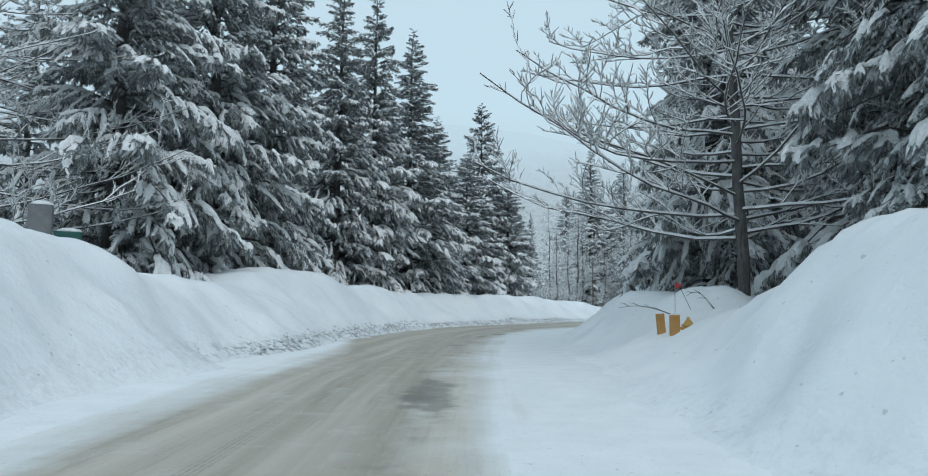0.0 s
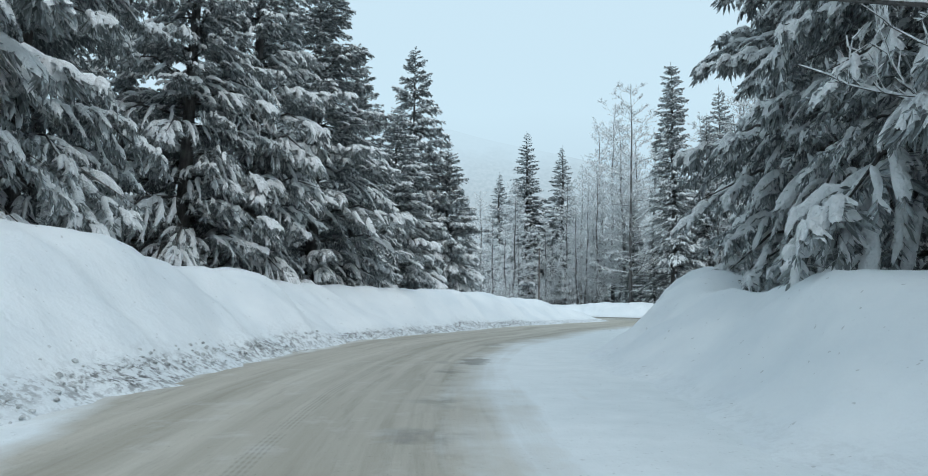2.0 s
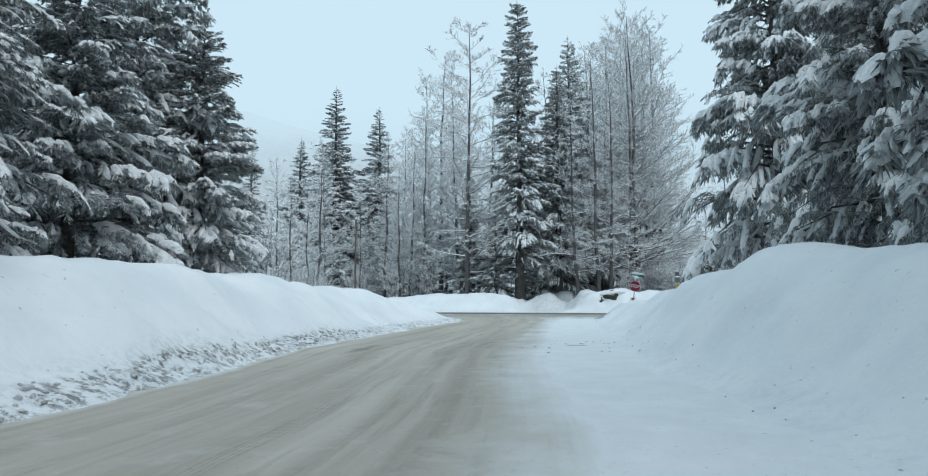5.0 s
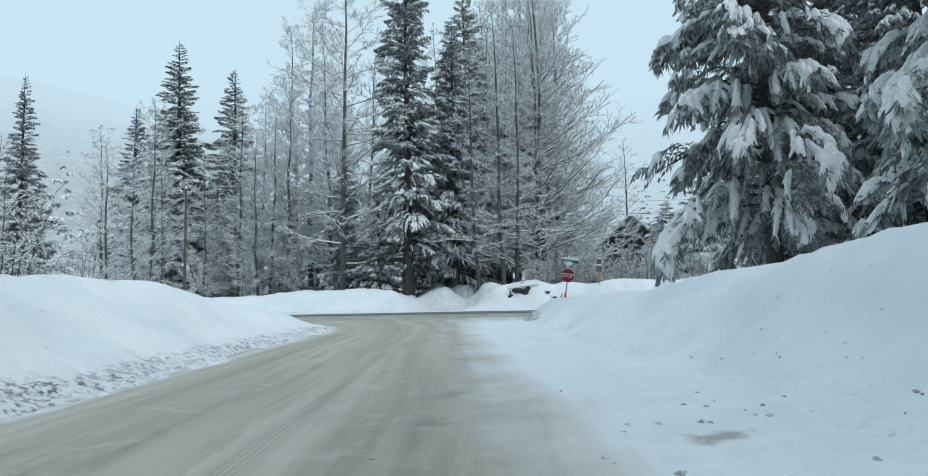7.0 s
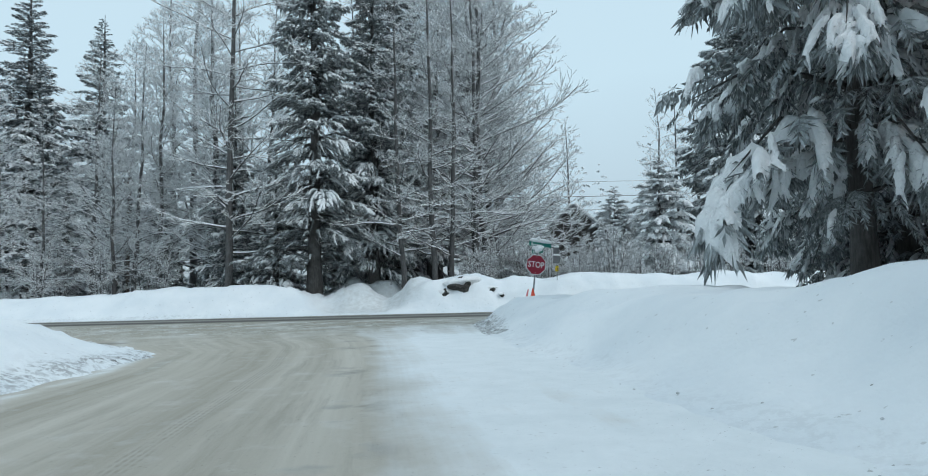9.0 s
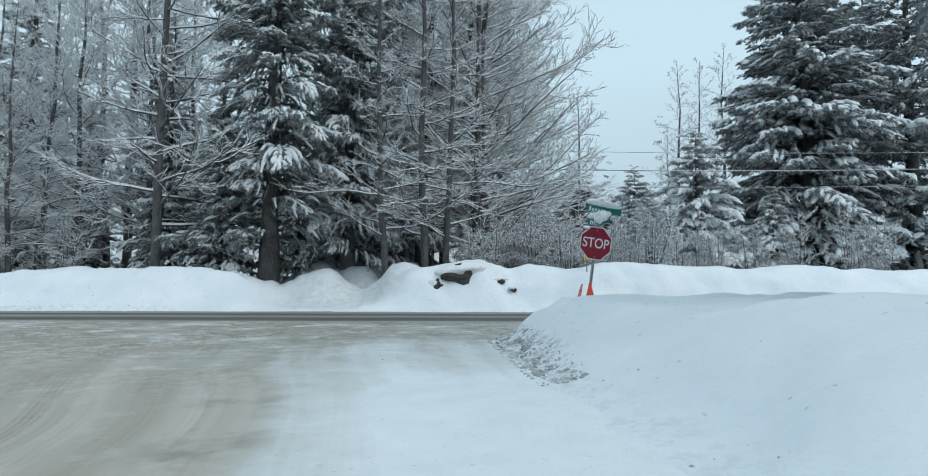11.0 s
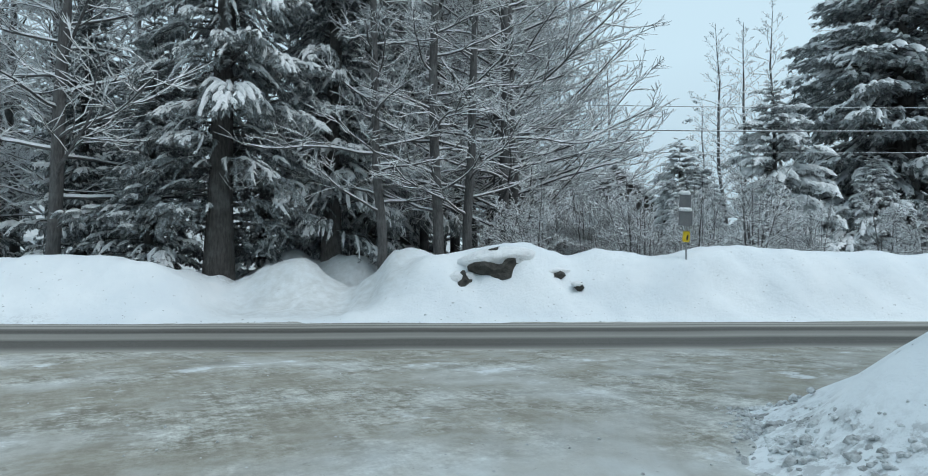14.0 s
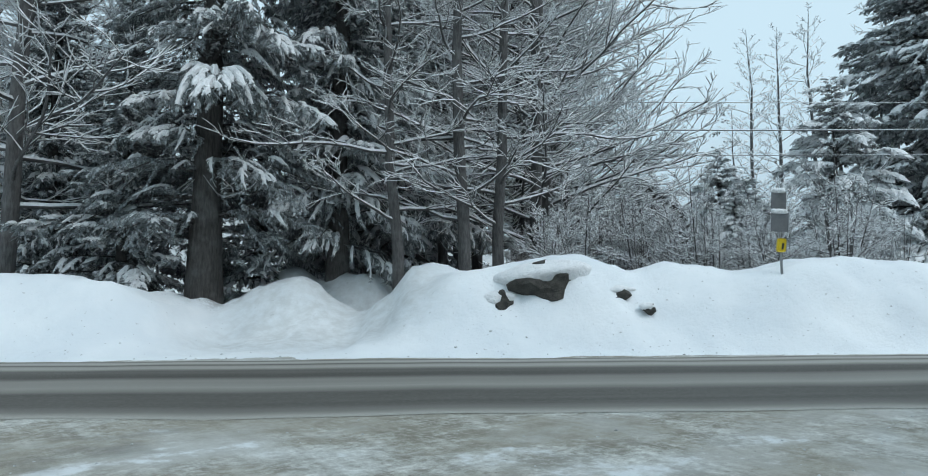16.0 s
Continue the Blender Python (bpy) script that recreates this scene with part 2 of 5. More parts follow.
def make_bark(name, c1, c2):
    m, n, l, b = material(name, 0.9)
    v = objvec(n)
    mp = n.new("ShaderNodeMapping")
    mp.inputs["Scale"].default_value = (1, 1, 0.18)
    l.new(v, mp.inputs["Vector"])
    f = noise_node(n, l, mp.outputs[0], 16.0, 5, 0.65)
    g = noise_node(n, l, v, 1.6, 4)
    col = blend(n, l, ramp(n, l, f, (0.35, 0.0), (0.65, 1.0)), c1, c2)
    col = blend(n, l, maths(n, l, "MULTIPLY", ramp(n, l, g, (0.5, 0.0), (0.75, 1.0)), 0.5), col, (0.23, 0.235, 0.23))
    l.new(col, b.inputs["Base Color"])
    bump(n, l, b, f, 0.9, 0.06)
    return m


M_TSNOW, M_GSNOW, M_SIDE, M_MAIN = make_tree_snow(), make_ground_snow(), make_side_road(), make_main_road()
M_NEEDLE = make_needles("spruce_needles", (0.106, 0.121, 0.120), (0.195, 0.215, 0.212), 0.85)
M_NEEDLE_FAR = make_needles("frosted_needles", (0.075, 0.089, 0.092), (0.140, 0.158, 0.161), 0.70)
M_BARK = make_bark("spruce_bark", (0.050, 0.046, 0.043), (0.115, 0.107, 0.100))
M_BARE = make_bark("cottonwood_bark", (0.058, 0.056, 0.055), (0.135, 0.130, 0.127))
M_ROCK = simple("mossy_rock", (0.020, 0.020, 0.018), (0.078, 0.074, 0.064), 5.0, 0.9, 0, 0.05)
M_CHUNK = simple("dirty_snow", (0.24, 0.245, 0.24), (0.74, 0.77, 0.78), 4.0, 0.85, 0, 0.04)
M_RED = simple("red_sign_face", (0.25, 0.010, 0.030), (0.30, 0.015, 0.037), 3.0, 0.45)
M_WHITE = simple("white_sheeting", (0.72, 0.74, 0.75), (0.80, 0.81, 0.82), 4.0, 0.5)
M_GREEN = simple("green_sign_face", (0.010, 0.155, 0.125), (0.016, 0.20, 0.155), 3.0, 0.5)
M_BOX = simple("dull_green_enamel", (0.012, 0.085, 0.072), (0.022, 0.11, 0.092), 3.0, 0.6)
M_STEEL = simple("galvanised_steel", (0.30, 0.31, 0.32), (0.46, 0.47, 0.48), 12.0, 0.5, 0.7)
M_HOLE = simple("punched_hole", (0.03, 0.03, 0.03), (0.05, 0.05, 0.05), 5.0, 0.9)
M_ORANGE = simple("orange_plastic", (0.82, 0.075, 0.035), (0.92, 0.12, 0.05), 5.0, 0.55)
M_PINK = simple("faded_pink_plastic", (0.70, 0.12, 0.13), (0.80, 0.42, 0.40), 9.0, 0.6)
M_POST = simple("yellow_painted_wood", (0.40, 0.20, 0.055), (0.50, 0.28, 0.10), 4.0, 0.7, 0, 0.01)
M_HYD = simple("yellow_hydrant_iron", (0.42, 0.25, 0.06), (0.55, 0.33, 0.10), 5.0, 0.6)
M_FLAG = simple("red_flag_cloth", (0.66, 0.09, 0.09), (0.75, 0.16, 0.15), 6.0, 0.8)
M_WOOD = make_bark("weathered_pole_wood", (0.075, 0.055, 0.045), (0.17, 0.135, 0.115))
M_CABIN = make_bark("brown_siding", (0.038, 0.031, 0.027), (0.072, 0.060, 0.053))
M_FASCIA = simple("grey_fascia", (0.17, 0.18, 0.185), (0.25, 0.265, 0.27), 5.0, 0.7)
M_GLASS = simple("dark_window_glass", (0.02, 0.025, 0.03), (0.04, 0.045, 0.05), 2.0, 0.1)
M_GREY = simple("grey_metal_box", (0.12, 0.125, 0.13), (0.19, 0.195, 0.20), 4.0, 0.6)
M_YEL = simple("yellow_plastic", (0.72, 0.52, 0.02), (0.82, 0.62, 0.04), 5.0, 0.5)
M_WIRE = simple("cable_sheath", (0.10, 0.10, 0.105), (0.16, 0.16, 0.165), 3.0, 0.7)


# ---- mesh helpers ----
def mesh_np(name, verts, faces, mats, smooth=False, index=None):
    """A mesh from arrays of places and of triangles or quads."""
    me = bpy.data.meshes.new(name)
    verts, faces = np.asarray(verts, np.float32), np.asarray(faces, np.int32)
    k = faces.shape[1]
    me.vertices.add(len(verts))
    me.vertices.foreach_set("co", verts.ravel())
    me.loops.add(faces.size)
    me.loops.foreach_set("vertex_index", faces.ravel())
    me.polygons.add(len(faces))
    me.polygons.foreach_set("loop_start", np.arange(0, faces.size, k, dtype=np.int32))
    me.polygons.foreach_set("use_smooth", np.full(len(faces), smooth))
    if index is not None:
        me.polygons.foreach_set("material_index", np.asarray(index, np.int32))
    for m in mats:
        me.materials.append(m)
    me.update(calc_edges=True)
    me.validate()
    return me


def part(name, bm, mat, parent, label=""):
    me = bpy.data.meshes.new(name)
    bm.to_mesh(me)
    bm.free()
    me.materials.append(mat)
    ob = new(name, me)
    ob.parent = parent
    return tagged(ob, label)


def part_np(name, verts, faces, mat, parent, label="", smooth=False):
    ob = new(name, mesh_np(name, verts, faces, [mat], smooth))
    ob.parent = parent
    return tagged(ob, label, "", "", "stuff" if name in ("crown", "snow_load", "wood") else "")


def box(bm, sx, sy, sz, m=Matrix(), bevel=0.0):
    r = bmesh.ops.create_cube(bm, size=1.0, matrix=m @ Matrix.Diagonal((sx, sy, sz, 1)))
    if bevel:
        es = {e for v in r["verts"] for e in v.link_edges}
        bmesh.ops.bevel(bm, geom=list(es), offset=bevel, segments=2, affect="EDGES", profile=0.6)
    return bm


def rod(bm, a, b, r1, r2=None, seg=10):
    a, b = Vector(a), Vector(b)
    q = (b - a).to_track_quat("Z", "Y").to_matrix().to_4x4()
    bmesh.ops.create_cone(bm, cap_ends=True, segments=seg, radius1=r1, radius2=r1 if r2 is None else r2, depth=(b - a).length,
                          matrix=Matrix.Translation((a + b) / 2) @ q)
    return bm


def lump(bm, m, rng, sub=2, rough=0.25):
    r = bmesh.ops.create_icosphere(bm, subdivisions=sub, radius=1.0)
    o = Vector((rng.random() * 50, rng.random() * 50, rng.random() * 50))
    for v in r["verts"]:
        v.co *= 1 + rough * noise.noise(v.co * 1.3 + o) + rough * 0.5 * noise.noise(v.co * 3.1 + o)
    bmesh.ops.transform(bm, matrix=m, verts=r["verts"])
    return bm


def smoothed(ob):
    ob.data.polygons.foreach_set("use_smooth", np.ones(len(ob.data.polygons), bool))
    return ob


def thing(name, m, label, category, group=""):
    ob = new(name)
    ob.empty_display_size = 0.3
    ob.matrix_world = m
    return tagged(ob, label, category, group)


# ---- value noise for the ground ----
def lattice(seed):
    return np.random.RandomState(seed).rand(256, 256)


def vnoise(x, y, scale, seed):
    g = lattice(seed)
    x, y = np.asarray(x) * scale + 1000.3, np.asarray(y) * scale + 1000.7
    i, j = np.floor(x).astype(int), np.floor(y).astype(int)
    fx, fy = x - i, y - j
    fx, fy = fx * fx * (3 - 2 * fx), fy * fy * (3 - 2 * fy)
    a, b, c, d = g[i % 256, j % 256], g[(i + 1) % 256, j % 256], g[i % 256, (j + 1) % 256], g[(i + 1) % 256, (j + 1) % 256]
    return (a * (1 - fx) + b * fx) * (1 - fy) + (c * (1 - fx) + d * fx) * fy - 0.5


def fbm(x, y, scale, seed, octaves=3):
    return sum(vnoise(x, y, scale * 2.03 ** k, seed + k) * 0.5 ** k for k in range(octaves))


# ---- plan: the ploughed area, with the height of the bank behind each corner of its outline ----
ACROSS, ALONG = np.array((0.64, 0.77)), np.array((0.77, -0.64))


def mp(q, s):
    """A place by its distance across and along the main road."""
    return tuple(ACROSS * q + ALONG * s)


LEFT = [(-4.5, -60, 2.1), (-4.6, 0, 2.1), (-4.6, 6.7, 2.25), (-4.8, 10.5, 2.55), (-4.8, 12.5, 2.5), (-4.6, 15.3, 1.95), (-4.35, 17.5, 1.72), (-4.2, 20.5, 2.0), (-4.1, 22.6, 2.4),
        (-3.9, 24.5, 2.75), (-3.5, 27, 2.65), (-3.1, 29, 2.35), (-2.8, 30.2, 2.1), (-2.0, 33.5, 2.2), (-1.2, 37, 2.1), (1, 42, 2.05), (2.5, 44.2, 2.05), (4.3, 47.7, 2.15),
        (6.5, 52.5, 2.1), (8.3, 55.3, 2.1), (10.6, 58.6, 1.95), (13.5, 63, 1.9), (15.7, 66, 1.6), (18, 69.2, 1.15), (19.6, 72.4, 0.95), (19.9, 75.5, 0.9),
        (19.0, 79.5, 0.9), (15.5, 86, 1.2)]
RIGHT = [(2.2, -60, 2.15), (2.3, 0, 2.5), (2.4, 6, 2.75), (2.5, 8.3, 2.6), (2.6, 10, 2.05), (2.7, 13, 0.95), (2.75, 16.5, 1.00), (2.9, 20, 1.63), (3.4, 24, 1.88),
         (3.9, 27.5, 1.62), (4.6, 30, 1.72), (5.4, 32.5, 2.1), (6.6, 35.2, 2.23), (8, 38, 1.98), (11, 44, 2.25), (13.4, 48, 2.4), (16, 51.5, 2.25), (19, 56.5, 1.85),
         (20.5, 59, 1.65), (22, 61.5, 1.45), (23.8, 64.2, 1.25), (25, 66, 1.30), (26.6, 68.2, 1.45), (28, 70, 1.20), (30, 72.7, 1.0), (31.9, 74.9, 0.98), (33.6, 76.0, 1.0)]
FAR = [(91.7, 300, 2.1), (91.7, 40, 2.1), (91.7, 0, 2.2), (91.7, -10, 2.15), (91.7, -15, 2.3), (91.7, -20, 1.9), (91.7, -23, 2.15), (91.7, -25.4, 1.95), (91.7, -26.5, 1.5),
       (91.7, -27.5, 0.6), (91.7, -28.2, 0.14), (91.7, -31.6, 0.10), (91.7, -32.3, 0.5), (91.7, -33.0, 1.3), (91.7, -34.0, 1.8), (91.7, -36, 2.05), (91.7, -41, 1.95), (91.7, -48, 1.45), (91.7, -60, 1.4), (91.7, -300, 1.6)]
OUTLINE = [(x, y, h) for x, y, h in LEFT] + [(*mp(80.5, -70), 1.4), (*mp(80.5, -300), 1.6)] + [(*mp(q, s), h) for q, s, h in reversed(FAR)] \
    + [(*mp(80.5, 300), 1.2), (*mp(80.5, 20), 1.2), (*mp(80.8, -18), 1.15)] + [(x, y, h) for x, y, h in reversed(RIGHT)]
OUT = np.array(OUTLINE)


def clear_area(x, y):
    """For places in the plan: the distance outside the ploughed area (inside: minus), and the height of the nearest bank."""
    best, crest, inside = np.full(x.shape, 1e9), np.zeros(x.shape), np.zeros(x.shape, bool)
    for (ax, ay, ah), (bx, by, bh) in zip(OUT, np.roll(OUT, -1, 0)):
        ex, ey = bx - ax, by - ay
        t = np.clip(((x - ax) * ex + (y - ay) * ey) / (ex * ex + ey * ey), 0, 1)
        d = np.hypot(x - ax - t * ex, y - ay - t * ey)
        near = d < best
        best = np.where(near, d, best)
        ts = t * t * (3 - 2 * t)
        crest = np.where(near, ah + (bh - ah) * ts, crest)
        cross = ((ay > y) != (by > y)) & (x < ex * (y - ay) / (ey if abs(ey) > 1e-9 else 1e-9) + ax)
        inside ^= cross
    return np.where(inside, -best, best), crest


MOUNDS = [(-6.6, 10.8, 2.2, 0.35), (*mp(98.2, -30.4), 2.0, 1.75), (*mp(101.3, -28.7), 1.4, 2.1), (*mp(97.0, -26.9), 1.5, 0.8), (*mp(102.0, -31.3), 1.5, 2.2), (*mp(94.3, -22.4), 1.6, 0.18), (*mp(95.0, -19.6), 1.2, 0.3),
          (6.6, 17.0, 1.7, 0.75), (5.6, 13.2, 1.3, 0.35), (8.6, 31.8, 1.5, 0.35), (10.2, 34.8, 1.8, 0.45), (13.0, 39.0, 1.6, 0.2)]


def gritty(x, y):
    """How much ploughed-up grit lies at the foot of the nearest bank."""
    dl = np.min([np.hypot(x - px_, y - py_) for px_, py_, _ in LEFT[2:]], 0)
    dr = np.min([np.hypot(x - px_, y - py_) for px_, py_, _ in RIGHT], 0)
    dt = np.hypot(x - 30.5, y - 73.2)
    g = np.where(dl < dr, np.clip((y - 11) / 6, 0.2, 1), 0.12)
    return np.clip(g * np.clip((80 - (x * ACROSS[0] + y * ACROSS[1])) / 6, 0.3, 1) + np.exp(-(dt / 3.0) ** 2), 0, 1)


def ground_height(x, y):
    x, y = np.asarray(x, float), np.asarray(y, float)
    d, crest = clear_area(x, y)
    d = d + 0.55 * fbm(x, y, 0.45, 11) + 0.22 * fbm(x, y, 2.1, 21)
    width = 3.0 + 0.9 * fbm(x, y, 0.22, 31) - 1.5 * np.exp(-((x - 31.5) ** 2 + (y - 74) ** 2) / 30.0)
    t = np.clip(d / width, 0, 1)
    grit = gritty(x, y)
    rise = 0.42 * grit * t + (1 - 0.42 * grit) * t * t * (3 - 2 * t)
    back = np.clip((d - 3.4) / 5.0, 0, 1)
    back = back * back * (3 - 2 * back)
    z = np.maximum(crest - 0.10, crest * 0.9) * rise * (1 - 0.22 * back)
    on = np.clip(d / 1.5, 0, 1)
    z = z + on * (0.24 * fbm(x, y, 0.30, 41) + 0.15 * fbm(x, y, 0.85, 51) + 0.07 * fbm(x, y, 2.4, 55, 2))
    foot = grit * np.clip(d / 0.15, 0, 1) * np.clip(1 - d / 0.9, 0, 1)
    z = z + foot * (0.22 * np.abs(fbm(x, y, 2.6, 61)) + 0.09 * fbm(x, y, 6.0, 71, 2))
    for mx, my, r, h in MOUNDS:
        bell = np.exp(-(((x - mx) ** 2 + (y - my) ** 2) / (r * r)) ** 1.4) * np.clip(d / 0.8, 0, 1)
        z = z + h * bell * (1 + 0.16 * fbm(x, y, 1.1, 75)) + 0.10 * bell * fbm(x, y, 3.2, 77, 2)
    far = np.clip((np.hypot(x - 20, y - 60) - 110) / 200, 0, 1)
    z = z + far * (1.5 + 2.0 * fbm(x, y, 0.01, 81))
    return np.where(d < 0, np.maximum(-0.06, d * 0.6), z), d


def ground_z(x, y):
    return float(ground_height(np.array([x]), np.array([y]))[0][0])


def axis(lo, hi, step, far_lo, far_hi):
    core = np.arange(lo, hi, step)
    a, b, s = [], [], step
    p = lo
    while p > far_lo:
        s *= 1.12
        p -= s
        a.append(p)
    p, s = core[-1], step
    while p < far_hi:
        s *= 1.12
        p += s
        b.append(p)
    return np.array(a[::-1] + list(core) + b)


def sheet(xs, ys, z_of, keep=None):
    X, Y = np.meshgrid(xs, ys, indexing="ij")
    Z, D = z_of(X, Y)
    nx, ny = X.shape
    idx = np.arange(nx * ny).reshape(nx, ny)
    f = np.stack([idx[:-1, :-1], idx[1:, :-1], idx[1:, 1:], idx[:-1, 1:]], -1).reshape(-1, 4)
    v = np.stack([X, Y, Z], -1).reshape(-1, 3)
    D = D.ravel()
    if keep is not None:
        ok = keep(v, D)
        f = f[ok[f].any(1)]
        used = np.unique(f)
        back_ = np.full(len(v), -1)
        back_[used] = np.arange(len(used))
        v, f, D = v[used], back_[f], D[used]
    return v, f, D


def float_attr(me, name, values):
    a = me.attributes.new(name, "FLOAT", "POINT")
    a.data.foreach_set("value", np.asarray(values, np.float32))


# ---- ground and roads ----
gv, gf, gd = sheet(axis(-13, 58, 0.28, -900, 1500), axis(-4, 102, 0.28, -900, 1600), ground_height)
ground_me = mesh_np("ground", gv, gf, [M_GSNOW], True)
near_left = np.clip((19 - gv[:, 1]) / 4, 0, 1) * np.clip((gv[:, 1] - 8) / 4, 0, 1) * (gv[:, 0] < -2)
float_attr(ground_me, "edge", np.clip(gd / (4.0 + 0.6 * near_left), 0, 1))
float_attr(ground_me, "grit", gritty(gv[:, 0], gv[:, 1]))
dug_q, dug_s = gv[:, :2] @ ACROSS, gv[:, :2] @ ALONG
float_attr(ground_me, "dug_and_shaded", np.clip((dug_q - 92.5) / 2.0, 0, 1) * np.clip((dug_s + 32.6) / 1.2, 0, 1) * np.clip((-25.4 - dug_s) / 1.2, 0, 1) * np.clip((106 - dug_q) / 3, 0, 1))
float_attr(ground_me, "litter", np.clip(1.15 - np.hypot(gv[:, 0] - 38.5, gv[:, 1] - 97.2) / 1.9, 0, 1))
ground = tagged(new("ground", ground_me), "deep ploughed snow banks and snowy forest floor", "ground", "", "structure")


def polyline_dist(x, y, pts):
    best, run, length = np.full(x.shape, 1e9), np.zeros(x.shape), 0.0
    for (ax, ay), (bx, by) in zip(pts[:-1], pts[1:]):
        ex, ey = bx - ax, by - ay
        n2 = ex * ex + ey * ey
        t = np.clip(((x - ax) * ex + (y - ay) * ey) / n2, 0, 1)
        d = np.hypot(x - ax - t * ex, y - ay - t * ey)
        near = d < best
        best, run = np.where(near, d, best), np.where(near, length + t * math.sqrt(n2), run)
        length += math.sqrt(n2)
    return best, run


def road_height(x, y):
    d, _ = clear_area(x, y)
    calm = np.clip((84 - (x * ACROSS[0] + y * ACROSS[1])) / 6, 0, 1)
    return calm * (0.02 * fbm(x, y, 0.5, 91) + 0.008 * fbm(x, y, 3.0, 95)), d


rv, rf, rd = sheet(axis(-12, 48, 0.3, -140, 190), axis(-4, 100, 0.3, -60, 230), road_height, lambda v, d: (d < 1.1) & (v[:, :2] @ ACROSS < 93.5))
road_me = mesh_np("side_road", rv, rf, [M_SIDE], True)
dl, run = polyline_dist(rv[:, 0], rv[:, 1], [(x, y) for x, y, h in LEFT[:-2]] + [mp(86, -40)])
dr, _ = polyline_dist(rv[:, 0], rv[:, 1], [(x, y) for x, y, h in RIGHT] + [mp(85, -20)])
float_attr(road_me, "across", dl / (dl + dr))
float_attr(road_me, "along", run)
part_across, across_main = dl / (dl + dr), rv[:, :2] @ ACROSS
early = np.clip((24 - rv[:, 1]) / 8, 0, 1)
driven = np.clip((part_across + 0.03 - 0.10 * early) / (0.07 + 0.13 * early), 0, 1) * np.clip((0.78 - part_across) / 0.24, 0, 1)
junction = np.clip((across_main - 70) / 9, 0, 1)
float_attr(road_me, "junction", junction)
wet = np.zeros(len(rv))
for wx, wy, wl_, ww_, turn_ in ((-0.45, 9.3, 2.3, 0.33, 92), (13.6, 50.7, 0.5, 0.2, -20), (19.6, 77.0, 1.3, 0.6, 45), (1.55, 29.2, 1.0, 0.3, 75), (8.0, 51.9, 1.6, 0.2, 60)):
    ca_, sa_ = math.cos(radians(turn_)), math.sin(radians(turn_))
    ux, uy = (rv[:, 0] - wx) * ca_ + (rv[:, 1] - wy) * sa_, (rv[:, 1] - wy) * ca_ - (rv[:, 0] - wx) * sa_
    wet = np.maximum(wet, np.exp(-(ux / wl_) ** 2 - (uy / ww_) ** 2))
float_attr(road_me, "wet", wet)
float_attr(road_me, "arc", np.hypot(rv[:, 0] - 14, rv[:, 1] - 84))
float_attr(road_me, "swing", np.arctan2(rv[:, 1] - 84, rv[:, 0] - 14))
float_attr(road_me, "sand", driven * (1 - junction) + junction * np.clip(0.90 - 0.42 * np.clip((rv[:, :2] @ ALONG + 28) / 5, 0, 1) * np.clip((82 - across_main) / 5, 0.25, 1), 0, 1))
tagged(new("side_road", road_me), "sanded packed-snow side road with tyre tracks", "road", "", "structure")

ms, mq = np.arange(-200, 200, 0.5), np.linspace(0, 1, 15)
S, Q = np.meshgrid(ms, mq, indexing="ij")
near_edge = 84.8 + 0.5 * fbm(S, 0 * S, 0.12, 101) + 0.2 * fbm(S, 0 * S, 0.9, 105)
far_edge = 91.5 + 0.25 * fbm(S, 0 * S, 0.2, 111) + 0.15 * fbm(S, 0 * S, 1.1, 115)
QQ = near_edge + (far_edge - near_edge) * Q
mv = np.stack([QQ * ACROSS[0] + S * ALONG[0], QQ * ACROSS[1] + S * ALONG[1], 0.005 + 0.04 * np.sin(np.pi * Q)], -1).reshape(-1, 3)
mi = np.arange(S.size).reshape(S.shape)
mf = np.stack([mi[:-1, :-1], mi[1:, :-1], mi[1:, 1:], mi[:-1, 1:]], -1).reshape(-1, 4)
main_me = mesh_np("main_road", mv, mf, [M_MAIN], True)
float_attr(main_me, "across", Q.ravel())
float_attr(main_me, "along", S.ravel())
tagged(new("main_road", main_me), "wet grey asphalt main road with slushy stripes", "road", "", "structure")

# ---- trees ----
def tube(points, radii, sides, phase=0.0):
    """Places and quads of a tube along a polyline."""
    p, r = np.asarray(points, float), np.asarray(radii, float)
    t = np.gradient(p, axis=0)
    t /= np.linalg.norm(t, axis=1)[:, None] + 1e-9
    up = np.where(np.abs(t[:, 2:3]) > 0.95, np.array([[1.0, 0, 0]]), np.array([[0, 0, 1.0]]))
    a = np.cross(t, up)
    a /= np.linalg.norm(a, axis=1)[:, None] + 1e-9
    b = np.cross(a, t)
    ang = np.arange(sides) * 2 * np.pi / sides + phase
    ring = np.cos(ang)[None, :, None] * a[:, None] + np.sin(ang)[None, :, None] * b[:, None]
    v = (p[:, None] + ring * r[:, None, None]).reshape(-1, 3)
    n, i, j = len(p), np.arange(len(p) - 1)[:, None], np.arange(sides)[None]
    k = (j + 1) % sides
    f = np.stack([i * sides + j, i * sides + k, (i + 1) * sides + k, (i + 1) * sides + j], -1).reshape(-1, 4)
    return v, f


class Heap:
    """Collects places and faces."""
    def __init__(self):
        self.v, self.f, self.n = [], [], 0

    def add(self, v, f):
        self.v.append(np.asarray(v, np.float32))
        self.f.append(np.asarray(f) + self.n)
        self.n += len(v)

    def get(self):
        return np.concatenate(self.v), np.concatenate(self.f)


